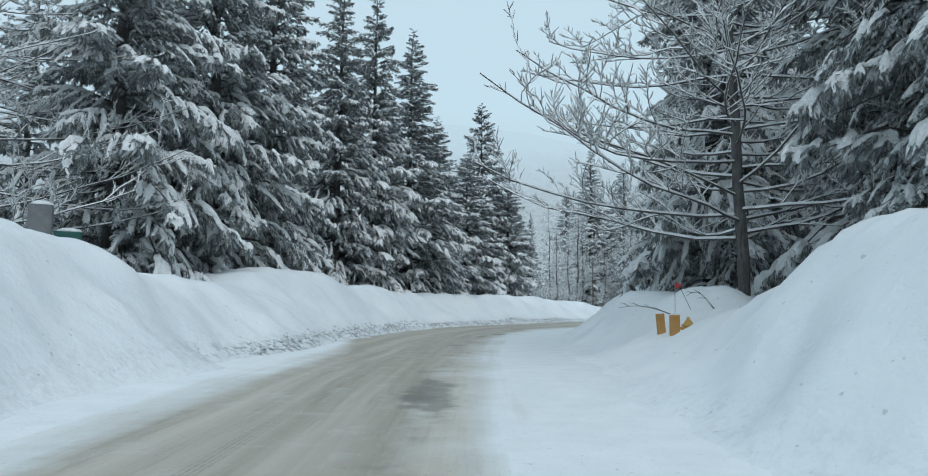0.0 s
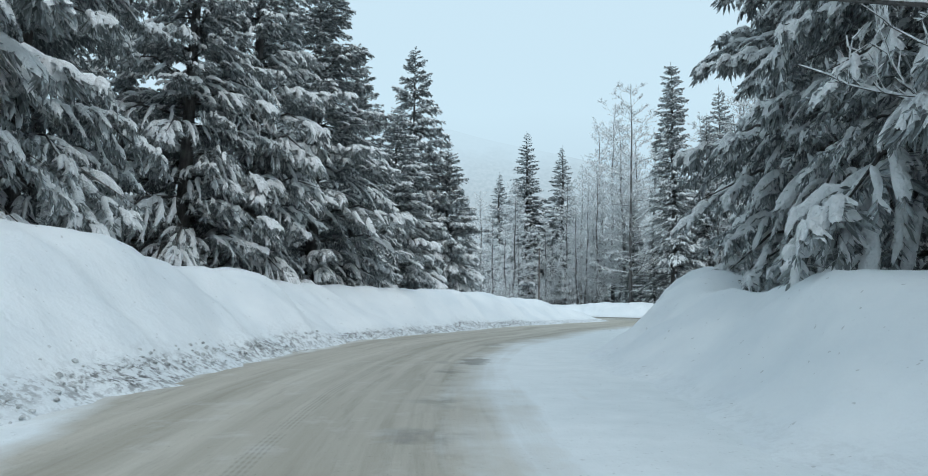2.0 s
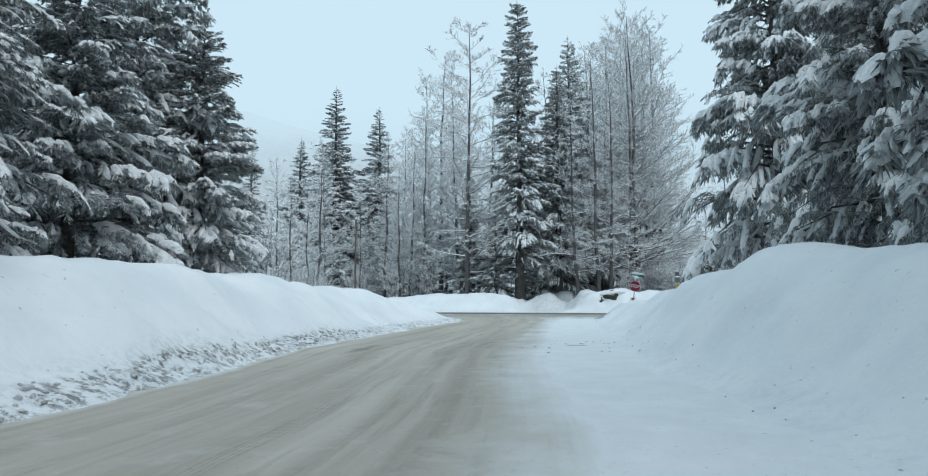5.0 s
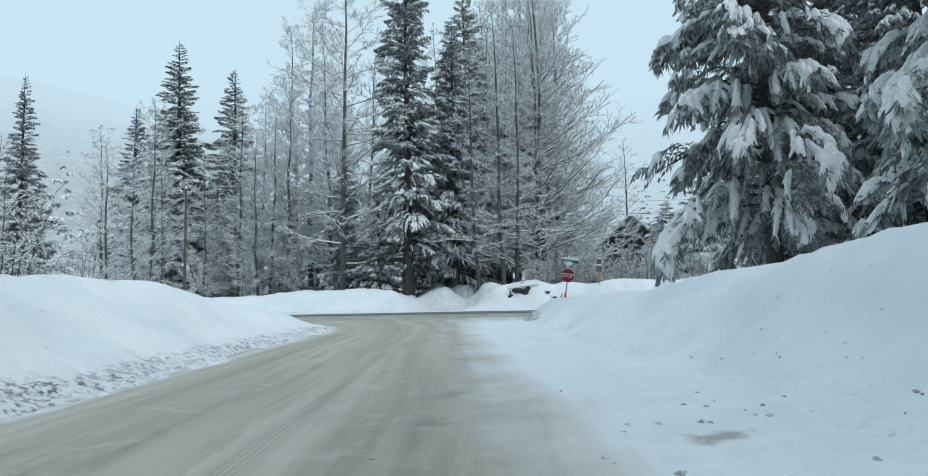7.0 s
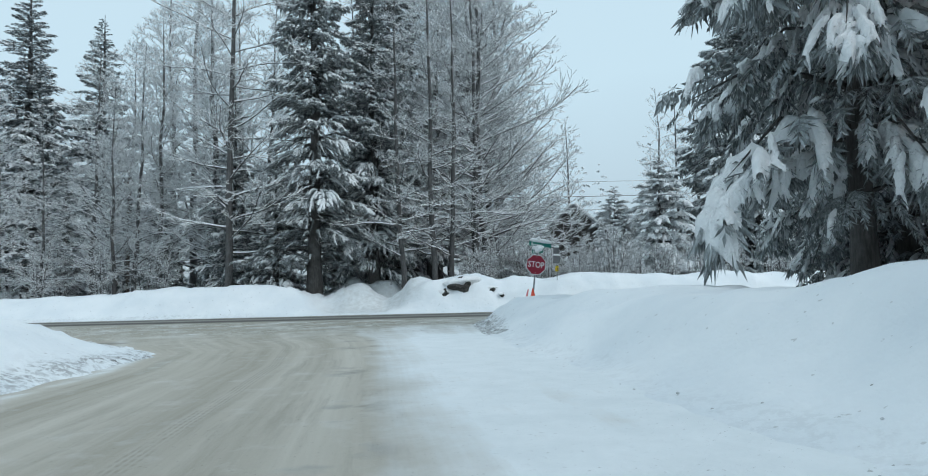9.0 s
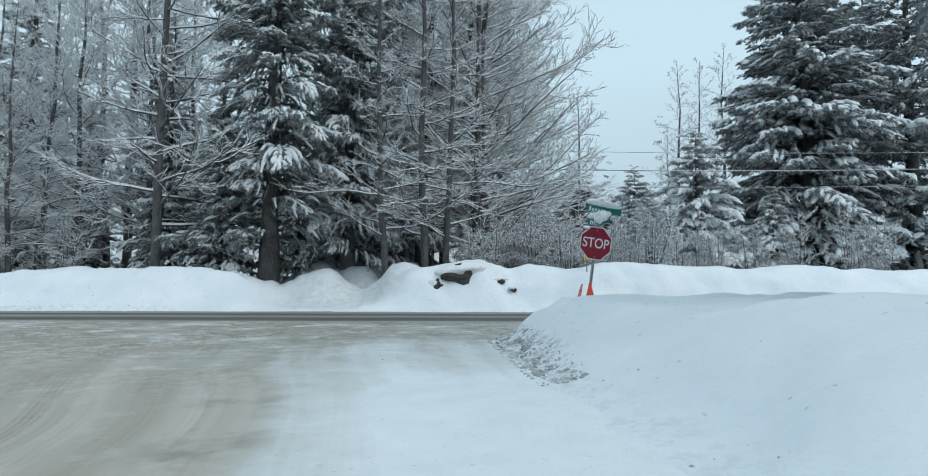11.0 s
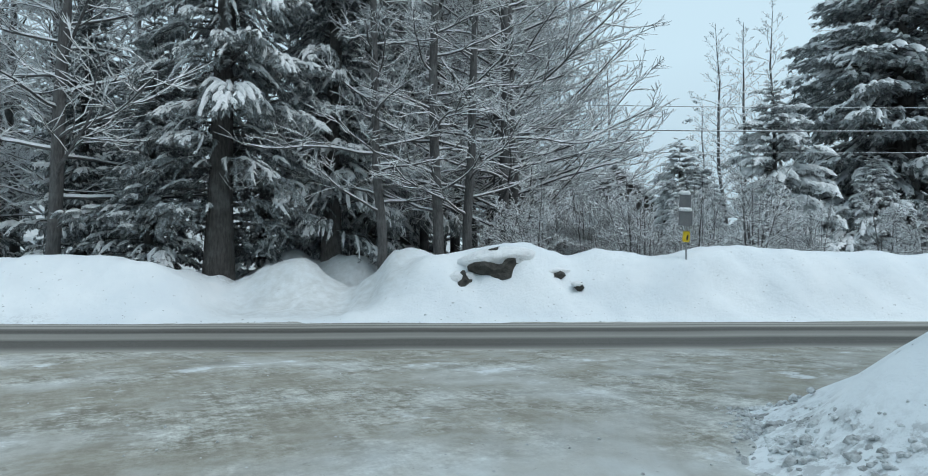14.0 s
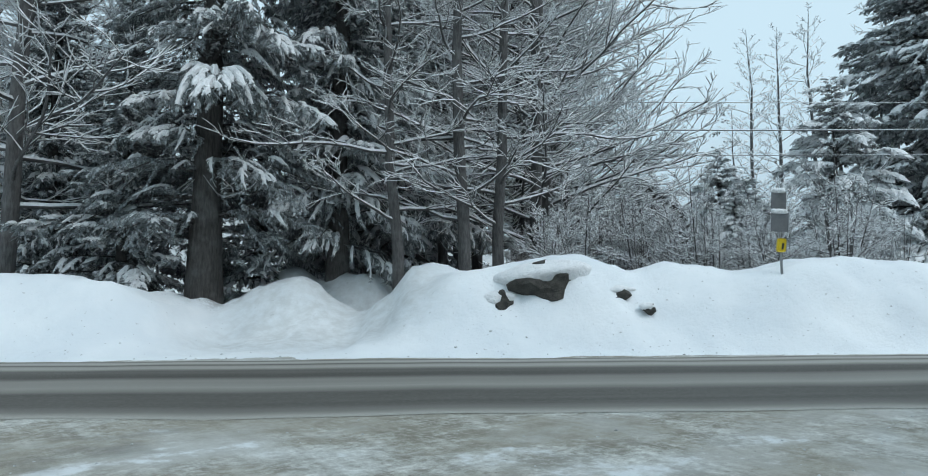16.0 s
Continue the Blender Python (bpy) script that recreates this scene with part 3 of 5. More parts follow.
def snow_strip(rng, pad, points, half, thick, hang=0.6):
    """A lumpy pad of snow lying along a twig, with ragged edges that sag over its sides."""
    p = np.asarray(points, float)
    n = len(p)
    t = np.gradient(p, axis=0)
    lat = np.stack([-t[:, 1], t[:, 0], 0 * t[:, 0]], 1)
    lat /= np.linalg.norm(lat, axis=1)[:, None] + 1e-9
    taper = np.clip((1 - np.abs(2 * np.arange(n) / (n - 1) - 1) ** 4) ** 0.5, 0.38, 1)
    up = np.array([0, 0, 1.0])
    rows = []
    for i in range(n):
        wl, wr, h = half * rng.uniform(0.45, 1.45) * taper[i], half * rng.uniform(0.45, 1.45) * taper[i], thick * rng.uniform(0.55, 1.35) * taper[i]
        dl, dr_ = -thick * rng.uniform(0.1, 1.0) * hang * 2 * taper[i], -thick * rng.uniform(0.1, 1.0) * hang * 2 * taper[i]
        rows += [p[i] - lat[i] * wl + up * dl, p[i] - lat[i] * wl * 0.72 + up * h * 0.55, p[i] + up * h, p[i] + lat[i] * wr * 0.72 + up * h * 0.55, p[i] + lat[i] * wr + up * dr_]
    a, j = np.arange(n - 1)[:, None] * 5, np.arange(4)[None]
    q = np.stack([a + j, a + j + 1, a + j + 6, a + j + 5], -1).reshape(-1, 4)
    pad.add(np.array(rows), np.concatenate([q[:, [0, 1, 2]], q[:, [0, 2, 3]]]))


def drape(rng, pad, c, turn, a, b, thick, slope, seg, rings):
    """A lumpy cap of snow draped over a fan of twigs, with a lobed rim that hangs down."""
    th = np.arange(seg) * 2 * np.pi / seg
    ph = [rng.uniform(0, 6.28) for _ in range(3)]
    lobe = 1 + 0.20 * np.cos(2 * th + ph[0]) + 0.15 * np.cos(3 * th + ph[1]) + 0.10 * np.cos(5 * th + ph[2]) + np.array([rng.uniform(-0.22, 0.22) for _ in range(seg)])
    ca, sa = math.cos(turn), math.sin(turn)
    v = [np.array([[c[0], c[1], c[2] + thick]])]
    for k in range(1, rings + 1):
        rho = (k / rings) ** 0.8
        jig = np.array([rng.uniform(-0.28, 0.28) for _ in range(seg)]) * thick
        px_, py_ = a * rho * lobe * np.cos(th), b * rho * lobe * np.sin(th)
        low = thick * (1 - rho ** 2.2) - (thick * 1.1 * np.abs(lobe) if k == rings else 0)
        v.append(np.stack([c[0] + px_ * ca - py_ * sa, c[1] + px_ * sa + py_ * ca, c[2] + low + jig - slope * px_ - 2.2 * py_ ** 2 / (b + 0.05) * 0.5], 1))
    jj, kk = np.arange(seg), (np.arange(seg) + 1) % seg
    f = [np.stack([0 * jj, 1 + jj, 1 + kk], 1)]
    for q in range(rings - 1):
        p0, p1 = 1 + q * seg, 1 + (q + 1) * seg
        f += [np.stack([p0 + jj, p1 + jj, p1 + kk], 1), np.stack([p0 + jj, p1 + kk, p0 + kk], 1)]
    pad.add(np.concatenate(v), np.concatenate(f))
    return v[-2], v[-1]


def skirt(rng, tri, inner, rim, long, wide):
    """Needle twigs that hang down all round from under the rim of a cap of snow."""
    n = len(rim)
    mid_ = rim.mean(0)
    for i in range(n):
        for k in range(3):
            w = rng.random()
            b = (rim[i] * (1 - w) + rim[(i + 1) % n] * w) * 0.8 + mid_ * 0.2 if k else (inner[i] + rim[i]) / 2 - np.array([0, 0, long * 0.3])
            b = b + np.array([0, 0, long * 0.12])
            out = b - mid_
            out[2] = 0
            o = out / (np.linalg.norm(out) + 1e-9) * rng.uniform(0.1, 0.75) + np.array([rng.uniform(-0.3, 0.3), rng.uniform(-0.3, 0.3), -rng.uniform(0.5, 1.0)])
            o *= long * rng.uniform(0.7, 1.35) / np.linalg.norm(o)
            sd = np.cross(o, (rng.uniform(-1, 1), rng.uniform(-1, 1), 0.3))
            sd *= wide * rng.uniform(0.8, 1.4) / (np.linalg.norm(sd) + 1e-9)
            tri += [b - sd * 0.5, b + o * 0.4 + sd, b + o, b - sd * 0.5, b + o, b + o * 0.5 - sd]


def tongues(rng, pad, ridge_, reach, half, thick, frill):
    """Small tongues of snow on the side twigs, drooping away from a ridge."""
    n = len(ridge_)
    for k in range(max(2, int(reach * frill))):
        u = rng.uniform(0.1, 1.0) * (n - 1)
        i = min(int(u), n - 2)
        b = ridge_[i] + (ridge_[i + 1] - ridge_[i]) * (u - i)
        d = ridge_[i + 1] - ridge_[i]
        d /= np.linalg.norm(d) + 1e-9
        lat = np.array([-d[1], d[0], 0.0]) * rng.choice((-1, 1))
        ln = half * rng.uniform(1.6, 3.6) * (1.15 - 0.5 * u / (n - 1))
        o = (d * rng.uniform(0.2, 0.9) + lat * rng.uniform(0.5, 1.0)) * ln
        sag = rng.uniform(0.2, 0.9) * ln
        w = np.array([-o[1], o[0], 0.0])
        w *= half * rng.uniform(0.30, 0.60) / (np.linalg.norm(w) + 1e-9)
        rows = []
        for f, ws, hs in ((0.15, 0.9, 0.8), (0.6, 1.1, 0.9), (1.0, 0.65, 0.2)):
            c = b + o * f - np.array([0, 0, sag * f * f])
            rows += [c - w * ws - np.array([0, 0, thick * 0.35]), c + np.array([0, 0, thick * 0.55 * hs]), c + w * ws - np.array([0, 0, thick * 0.35])]
        pad.add(np.array(rows), np.array([(0, 1, 4), (0, 4, 3), (1, 2, 5), (1, 5, 4), (3, 4, 7), (3, 7, 6), (4, 5, 8), (4, 8, 7)]))


def fringe(rng, tri, points, step, long, wide, hang):
    """Short needle-clad twigs along both sides of a branchlet and under it, as narrow triangles."""
    p = np.asarray(points, float)
    seg = np.linalg.norm(np.diff(p, axis=0), axis=1)
    run = np.concatenate([[0], np.cumsum(seg)])
    for s in np.arange(step * 0.3, run[-1] + step * 0.5, step):
        s = min(s, run[-1])
        b = np.array([np.interp(s, run, p[:, k]) for k in range(3)])
        i = min(len(p) - 2, int(np.searchsorted(run, s, "right") - 1))
        d = (p[i + 1] - p[i]) / (seg[i] + 1e-9)
        lat = np.array([-d[1], d[0], 0.0])
        lat /= np.linalg.norm(lat) + 1e-9
        short = 1.0 - 0.45 * s / run[-1]
        for side in (-1, 1, 0):
            ln = long * short * rng.uniform(0.6, 1.3)
            if side:
                o = d * rng.uniform(0.35, 0.85) + lat * side * rng.uniform(0.55, 1.0) - np.array([0, 0, rng.uniform(0.0, 0.7) * hang])
            else:
                o = d * rng.uniform(0.1, 0.7) + lat * rng.uniform(-0.5, 0.5) - np.array([0, 0, rng.uniform(0.7, 1.3) * hang])
            o *= ln / (np.linalg.norm(o) + 1e-9)
            w = np.cross(o, (rng.uniform(-1, 1), rng.uniform(-1, 1), 1.0))
            w *= wide * rng.uniform(0.7, 1.3) / (np.linalg.norm(w) + 1e-9)
            tri += [b - w * 0.35, b + o * 0.45 + w, b + o, b - w * 0.35, b + o, b + o * 0.5 - w]


def bough(rng, pairs, snow, step=0.026, long=0.085, wide=0.0085, half=0.027, thick=0.030, stations=7, frill=14, hang=1.0, cloak=(0.55, 0.85)):
    """A drooping bough 1 long along x: branchlets clad in needle twigs, with ragged pads of snow lying on them."""
    tri, pad = [], Heap()
    droop, arch = rng.uniform(0.16, 0.42), rng.uniform(0.06, 0.14)

    def spine(x):
        return np.array([x, 0.03 * math.sin(4 * x + droop * 20), arch * math.sin(math.pi * x * 0.8) - droop * x ** 1.8 + 0.10 * max(0.0, x - 0.75)])

    axis_ = [spine(x) for x in np.linspace(0.12, 1.0, 10)]
    fringe(rng, tri, axis_, step * 1.2, long * 0.9, wide, hang)
    for k in range(pairs):
        for side in (-1, 1):
            x = 0.15 + 0.78 * (k + rng.uniform(-0.3, 0.3)) / max(1, pairs - 1)
            reach = (0.46 * max(0.0, 1 - x) ** 0.8 + 0.06) * rng.uniform(0.65, 1.2) * min(1.0, 0.55 + x * 2)
            turn = side * rng.uniform(0.6, 1.15)
            fall = rng.uniform(0.25, 0.85)
            base = spine(min(1.0, x))
            us = np.linspace(0, 1, 6)
            pts = base + np.stack([np.cos(turn * (1 - 0.35 * us)) * reach * us, np.sin(turn * (1 - 0.35 * us)) * reach * us, 0.10 * reach * np.sin(3 * us) - reach * fall * us ** 1.9], 1)
            fringe(rng, tri, pts, step, long * rng.uniform(0.8, 1.15), wide, hang * rng.uniform(0.7, 1.4))
            if rng.random() < snow:
                u0, u1 = rng.uniform(0.05, 0.40), rng.uniform(0.85, 1.08)
                n = max(4, int(stations * (u1 - u0) * (0.55 + reach * 2.2)))
                ridge_ = np.stack([np.interp(np.linspace(u0, u1, n), us, pts[:, c]) for c in range(3)], 1) + np.array([0, 0, 0.008])
                snow_strip(rng, pad, ridge_, half * rng.uniform(0.6, 1.3), thick * rng.uniform(0.6, 1.35))
                tongues(rng, pad, ridge_, reach, half, thick, frill)
                if len(cloak) > 1 and rng.random() < 0.45:
                    u = rng.uniform(0.55, 0.9)
                    c = np.array([np.interp(u, us, pts[:, k_]) for k_ in range(3)])
                    inner, rim = drape(rng, pad, c, turn * 0.7, half * rng.uniform(1.3, 2.1), half * rng.uniform(0.9, 1.4), thick * rng.uniform(0.8, 1.3), fall * u * 1.4, 8, 2)
                    skirt(rng, tri, inner, rim, long * 0.9, wide)
    if rng.random() < snow + 0.1:
        x0 = rng.uniform(0.25, 0.6)
        for a, b in ((x0, x0 + (1.04 - x0) * rng.uniform(0.35, 0.6)), (x0 + (1.04 - x0) * rng.uniform(0.5, 0.7), 1.04)):
            n = max(4, int(stations * 1.6 * (b - a) / 0.4))
            ridge_ = [spine(x) + np.array([0, 0, 0.010]) for x in np.linspace(a, b, n)]
            snow_strip(rng, pad, ridge_, half * rng.uniform(0.8, 1.4), thick * rng.uniform(0.9, 1.5))
            tongues(rng, pad, np.array(ridge_), b - a, half, thick, frill)
    for x in cloak:
        if rng.random() < snow:
            x += rng.uniform(-0.08, 0.08)
            lean_ = (spine(x - 0.05)[2] - spine(x + 0.05)[2]) / 0.1
            inner, rim = drape(rng, pad, spine(x) + np.array([0, rng.uniform(-0.03, 0.03), 0.004]), rng.uniform(-0.3, 0.3), half * rng.uniform(2.6, 4.2), half * rng.uniform(1.6, 2.6), thick * rng.uniform(1.1, 1.8), lean_, 13, 3)
            skirt(rng, tri, inner, rim, long * 1.1, wide * 1.15)
    tri = np.array(tri)
    return tri, (pad.get() if pad.n else (np.zeros((0, 3)), np.zeros((0, 3), int)))


frng = random.Random(7)
BOUGHS_FINE = [bough(frng, 6, sn, 0.032, half=0.022, thick=0.027) for sn in (1.0, 0.95, 0.95, 0.9, 0.85, 0.75, 0.4, 0.2)]
BOUGHS_WIDE = [bough(frng, 8, sn, 0.028, 0.066, 0.0070, 0.016, 0.020, 7, 18) for sn in (0.95, 0.9, 0.8, 0.7, 0.6, 0.12, 0.05)]
BOUGHS_LADEN = [bough(frng, 6, sn, 0.032, 0.095, half=0.030, thick=0.038, cloak=(0.5, 0.72, 0.92)) for sn in (1.0, 0.95, 0.9, 0.85, 0.75, 0.25, 0.1)]
BOUGHS_HEAVY = [bough(frng, 5, sn, 0.040, 0.10, 0.011, 0.050, 0.060, 6, 10, cloak=(0.45, 0.7, 0.95)) for sn in (1.0, 1.0, 0.95, 0.9, 0.4, 0.2)]
BOUGHS_ROUGH = [bough(frng, 5, sn, 0.054, 0.13, 0.019, 0.034, 0.034, 4, 8, cloak=(0.8,)) for sn in (0.95, 0.9, 0.8, 0.65, 0.15)]


def spruce(height, radius, seed, fine=True, load=0.75, low=0.8, needle=None, density=1.0, lean=0.78, rough_from=0.52, boughs=None, dry=0.0, open_side=None):
    """A snow-laden spruce as an Empty with trunk, crown and snow_load, standing at its base."""
    rng = random.Random(seed)
    root = new("spruce_tree")
    trunk, crown, snow = Heap(), [], Heap()
    n_t = 9
    zs = np.linspace(-0.6, height, n_t)
    r0 = height * 0.0145
    wob = np.array([[rng.uniform(-1, 1), rng.uniform(-1, 1)] for _ in range(n_t)]) * 0.004 * height
    wob[0] = wob[1] = 0
    trunk.add(*tube(np.column_stack([wob[:, 0], wob[:, 1], zs]), r0 * np.clip(1 - zs / height, 0.02, 1) ** 0.9 * np.array([1.35] + [1.0] * (n_t - 1)), 9))
    z = low
    turn = rng.random() * 6
    bulge = [rng.uniform(0.78, 1.14) for _ in range(32)]
    while z < height * 0.985:
        f = z / height
        r = radius * ((1 - f) ** lean) * min(1.0, 0.72 + f * 2.2)
        count = 5
        for k in range(count):
            turn += 2.399 + rng.uniform(-0.3, 0.3)
            if open_side and z < open_side[2] and math.cos(turn - open_side[0]) > math.cos(open_side[1]):
                continue
            ln = max(0.30, r * rng.uniform(0.70, 1.12) * bulge[int((turn % 6.283) / 6.283 * 8) + 8 * min(3, int(f * 4))])
            zz = z + rng.uniform(-0.3, 0.3)
            pitch = math.radians(-9 + 42 * f + rng.uniform(-13, 13))
            use_fine = fine and f < rough_from
            pool = (boughs or BOUGHS_FINE) if use_fine else BOUGHS_ROUGH
            top = len(pool) - (2 if use_fine else 1)
            b, s = pool[rng.randrange(top)] if rng.random() < load * (1.0 if f > dry else 0.25) else pool[top + rng.randrange(len(pool) - top)]
            ca, sa, cp, sp = math.cos(turn), math.sin(turn), math.cos(pitch), math.sin(pitch)
            wide = rng.uniform(0.85, 1.2) * (1.0 if ln > 1 else 1.3)
            roll = rng.uniform(-0.3, 0.3)
            R = np.array([[ca, -sa, 0], [sa, ca, 0], [0, 0, 1]]) @ np.array([[cp, 0, -sp], [0, 1, 0], [sp, 0, cp]]) @ np.array([[1, 0, 0], [0, math.cos(roll), -math.sin(roll)], [0, math.sin(roll), math.cos(roll)]])
            M = R * np.array([ln, ln * wide * rng.choice((-1, 1)), ln])
            o = np.array([ca * 0.05, sa * 0.05, zz])
            crown.append(b @ M.T + o)
            if len(s[0]):
                snow.add(s[0] @ M.T + o, s[1])
            e = np.array([0.5, 0, 0.06]) @ M.T + o
            t3 = np.array([0.92, 0, -0.16]) @ M.T + o
            trunk.add(*tube([o, e, t3], [0.016 * ln + 0.008, 0.009 * ln + 0.005, 0.004], 3))
        z += (0.40 + 0.34 * (1 - f)) * height / 20 * rng.uniform(0.8, 1.2) / density
    needle = needle or M_NEEDLE
    cv = np.concatenate(crown)
    part_np("trunk", *trunk.get(), M_BARK, root, "", True)
    part_np("crown", cv, np.arange(len(cv)).reshape(-1, 3), needle, root)
    part_np("snow_load", *snow.get(), M_TSNOW, root, "", True)
    return root


def bare_tree(height, seed, spread=0.22, limbs=34, low=0.18, up=0.55, stems=1, twig=6, thick=1.0, name="bare_tree", rime=0.026, crook=0.25, sub=1.0, curl=0.0, rise=0.0, kids=8):
    """A leafless tree with snow along every branch: an Empty with wood and snow_load."""
    rng = random.Random(seed)
    root = new(name)
    wood, snow = Heap(), Heap()

    def branch(p, d, ln, r, level):
        n = (7, 8, 6, 4)[level]
        pts, q, dd = [np.array(p)], np.array(p, float), np.array(d, float)
        for i in range(n - 1):
            dd = dd + np.array([rng.uniform(-1, 1), rng.uniform(-1, 1), rng.uniform(-0.6, 0.8)]) * (crook if level < 2 else crook + 0.22) + np.array([0, 0, curl])
            dd /= np.linalg.norm(dd)
            q = q + dd * ln / (n - 1)
            pts.append(q)
        rad = np.linspace(r, max(r * 0.3, 0.004), n)
        wood.add(*tube(pts, rad, 4 if level < 2 else 3))
        flat = 1 - abs(pts[-1][2] - pts[0][2]) / ln
        if flat > 0.06 or level > 1:
            sp = np.array(pts) + np.array([0, 0, 1]) * (rad[:, None] * 0.65 + 0.012)
            sr = (rad * 0.75 + rime) * (0.7 + 0.5 * rng.random())
            sr[-1] *= 0.5
            if level == 3:
                sp, sr = sp[[0, 1, 3]], sr[[0, 1, 3]] * 1.1
            snow.add(*tube(sp, sr, 3, math.pi / 2))
        if level < 3:
            count = (0, kids, twig)[level]
            for k in range(count):
                u = rng.uniform(0.22, 1.0)
                i = min(int(u * (n - 1)), n - 2)
                w = u * (n - 1) - i
                b = pts[i] * (1 - w) + pts[i + 1] * w
                base = pts[i + 1] - pts[i]
                base /= np.linalg.norm(base)
                side = np.cross(base, (rng.uniform(-0.4, 0.4), rng.uniform(-0.4, 0.4), 1))
                side *= (1 if k % 2 else -1) / (np.linalg.norm(side) + 1e-9)
                nd = base * rng.uniform(0.5, 0.9) + side * rng.uniform(0.4, 0.9) + np.array([0, 0, rng.uniform(-0.25, 0.35) + rise])
                branch(b, nd / np.linalg.norm(nd), ln * sub * rng.uniform(0.32, 0.62) * (1.15 - 0.5 * u), max(0.006, rad[i] * 0.5), level + 1)

    for s in range(stems):
        a = rng.random() * 6.28
        off = 0.0 if stems == 1 else rng.uniform(0.1, 0.5) * height * 0.12
        tilt = rng.uniform(0, 0.05) if stems == 1 else rng.uniform(0.05, 0.35)
        hh = height if s == 0 else height * rng.uniform(0.6, 0.95)
        n = 10
        zs = np.linspace(-0.5, hh, n)
        base = np.array([math.cos(a) * off, math.sin(a) * off])
        sway = np.cumsum(np.array([[rng.uniform(-1, 1), rng.uniform(-1, 1)] for _ in range(n)]) * 0.008 * hh, 0)
        sway[0:2] = 0
        px = base[0] + math.cos(a) * tilt * zs + sway[:, 0]
        py = base[1] + math.sin(a) * tilt * zs + sway[:, 1]
        rr = 0.0085 * hh * thick * np.clip(1.02 - zs / hh, 0.04, 1) ** 0.8
        pts = np.column_stack([px, py, zs])
        wood.add(*tube(pts, rr, 8))
        m = limbs if stems == 1 else max(6, limbs // stems)
        for k in range(m):
            f = low + (0.98 - low) * ((k + rng.random()) / m)
            i = min(int(f * (n - 1)), n - 2)
            b = np.array([np.interp(f * hh, zs, px), np.interp(f * hh, zs, py), f * hh])
            az = k * 2.399 + rng.uniform(-0.5, 0.5)
            lift = up * (0.25 + 0.9 * f) + rng.uniform(-0.15, 0.2)
            d = np.array([math.cos(az), math.sin(az), lift])
            ln = hh * spread * (1.15 - f) ** 0.7 * rng.uniform(0.6, 1.15)
            branch(b, d / np.linalg.norm(d), ln, max(0.012, np.interp(f * hh, zs, rr) * 0.30 / max(1.0, thick)), 1)
    part_np("wood", *wood.get(), M_BARE, root, "", True)
    part_np("snow_load", *snow.get(), M_TSNOW, root, "", False)
    return root


def stand(root, x, y, turn, scale, label, category, group, sink=0.0, zs=1.0):
    """The first tree of a kind goes to its place; a later one is a copy."""
    m = Matrix.Translation((x, y, ground_z(x, y) - sink)) @ pose(0, 0, 0, 0, 0, turn) @ Matrix.Diagonal((scale, scale, scale * zs, 1))
    if root.get("label"):
        ob = copy_thing(root, m @ Matrix.Diagonal((*(1 / k for k in root.scale), 1)))
    else:
        root.matrix_basis = m
        ob = root
    return tagged(ob, label, category, group)


NEAR = [spruce(22.0, 4.9, 101, load=0.9, density=1.2), spruce(22.0, 5.0, 103, load=0.88, density=1.2)]
OLD = spruce(22.0, 4.9, 105, low=2.3, load=0.72, density=1.1, lean=0.6, rough_from=0.6, boughs=BOUGHS_LADEN)
NEAR.append(NEAR[0])
SPARE = [spruce(22.0, 4.4, 111, fine=False, load=0.7, density=0.85), spruce(22.0, 4.0, 112, fine=False, load=0.8, density=0.85)]
TALL = [spruce(34.0, 4.5, 121, load=0.85, low=2.6, density=1.9, lean=0.5, rough_from=0.42, boughs=BOUGHS_WIDE, dry=0.14, open_side=(radians(-108), 0.5, 6.0)),
        spruce(34.0, 4.4, 122, fine=False, load=0.7, low=2.0, density=1.45, lean=0.7, needle=M_NEEDLE_FAR),
        spruce(30.0, 4.6, 124, load=0.8, low=2.0, density=1.2, lean=0.6, rough_from=0.35, boughs=BOUGHS_FINE),
        spruce(34.0, 5.2, 123, fine=False, load=0.85, low=1.5, density=1.45, lean=0.8, needle=M_NEEDLE_FAR)]
BARE = [bare_tree(32.0, 201, 0.25, 56, 0.08, 0.45, 1, 8, 1.0, "bare_tree", 0.015, 0.18, 0.85, 0.0, 0.0, 10), bare_tree(32.0, 202, 0.24, 56, 0.07, 0.6, 1, 8, 1.1, "bare_tree", 0.016, 0.18, 0.85, 0.0, 0.0, 10), bare_tree(30.0, 203, 0.21, 46, 0.10, 0.8),
        bare_tree(32.0, 204, 0.29, 60, 0.12, 0.75, 1, 8, 1.1, "bare_tree", 0.016, 0.16, 0.75, 0.0, 0.0, 10), bare_tree(28.0, 205, 0.19, 54, 0.10, 0.75, 1, 3, 1.2, "bare_tree", 0.030, 0.16, 0.8),
        bare_tree(30.0, 206, 0.20, 44, 0.10, 0.4, 1, 6, 1.0, "bare_tree", 0.013, 0.26, 0.9)]
BROAD = bare_tree(16.0, 211, 0.46, 110, 0.10, -0.12, 1, 9, 1.25, "bare_tree", 0.014, 0.17, 0.50, 0.03, 0.30, 13)
BUSH = [bare_tree(4.0, 221, 0.35, 24, 0.10, 0.9, 6, 3, 0.8, "bush", 0.006), bare_tree(3.2, 222, 0.42, 28, 0.08, 0.8, 7, 3, 0.8, "bush", 0.006)]

L_NEAR = "tall dark green spruce with heavy drooping snow"
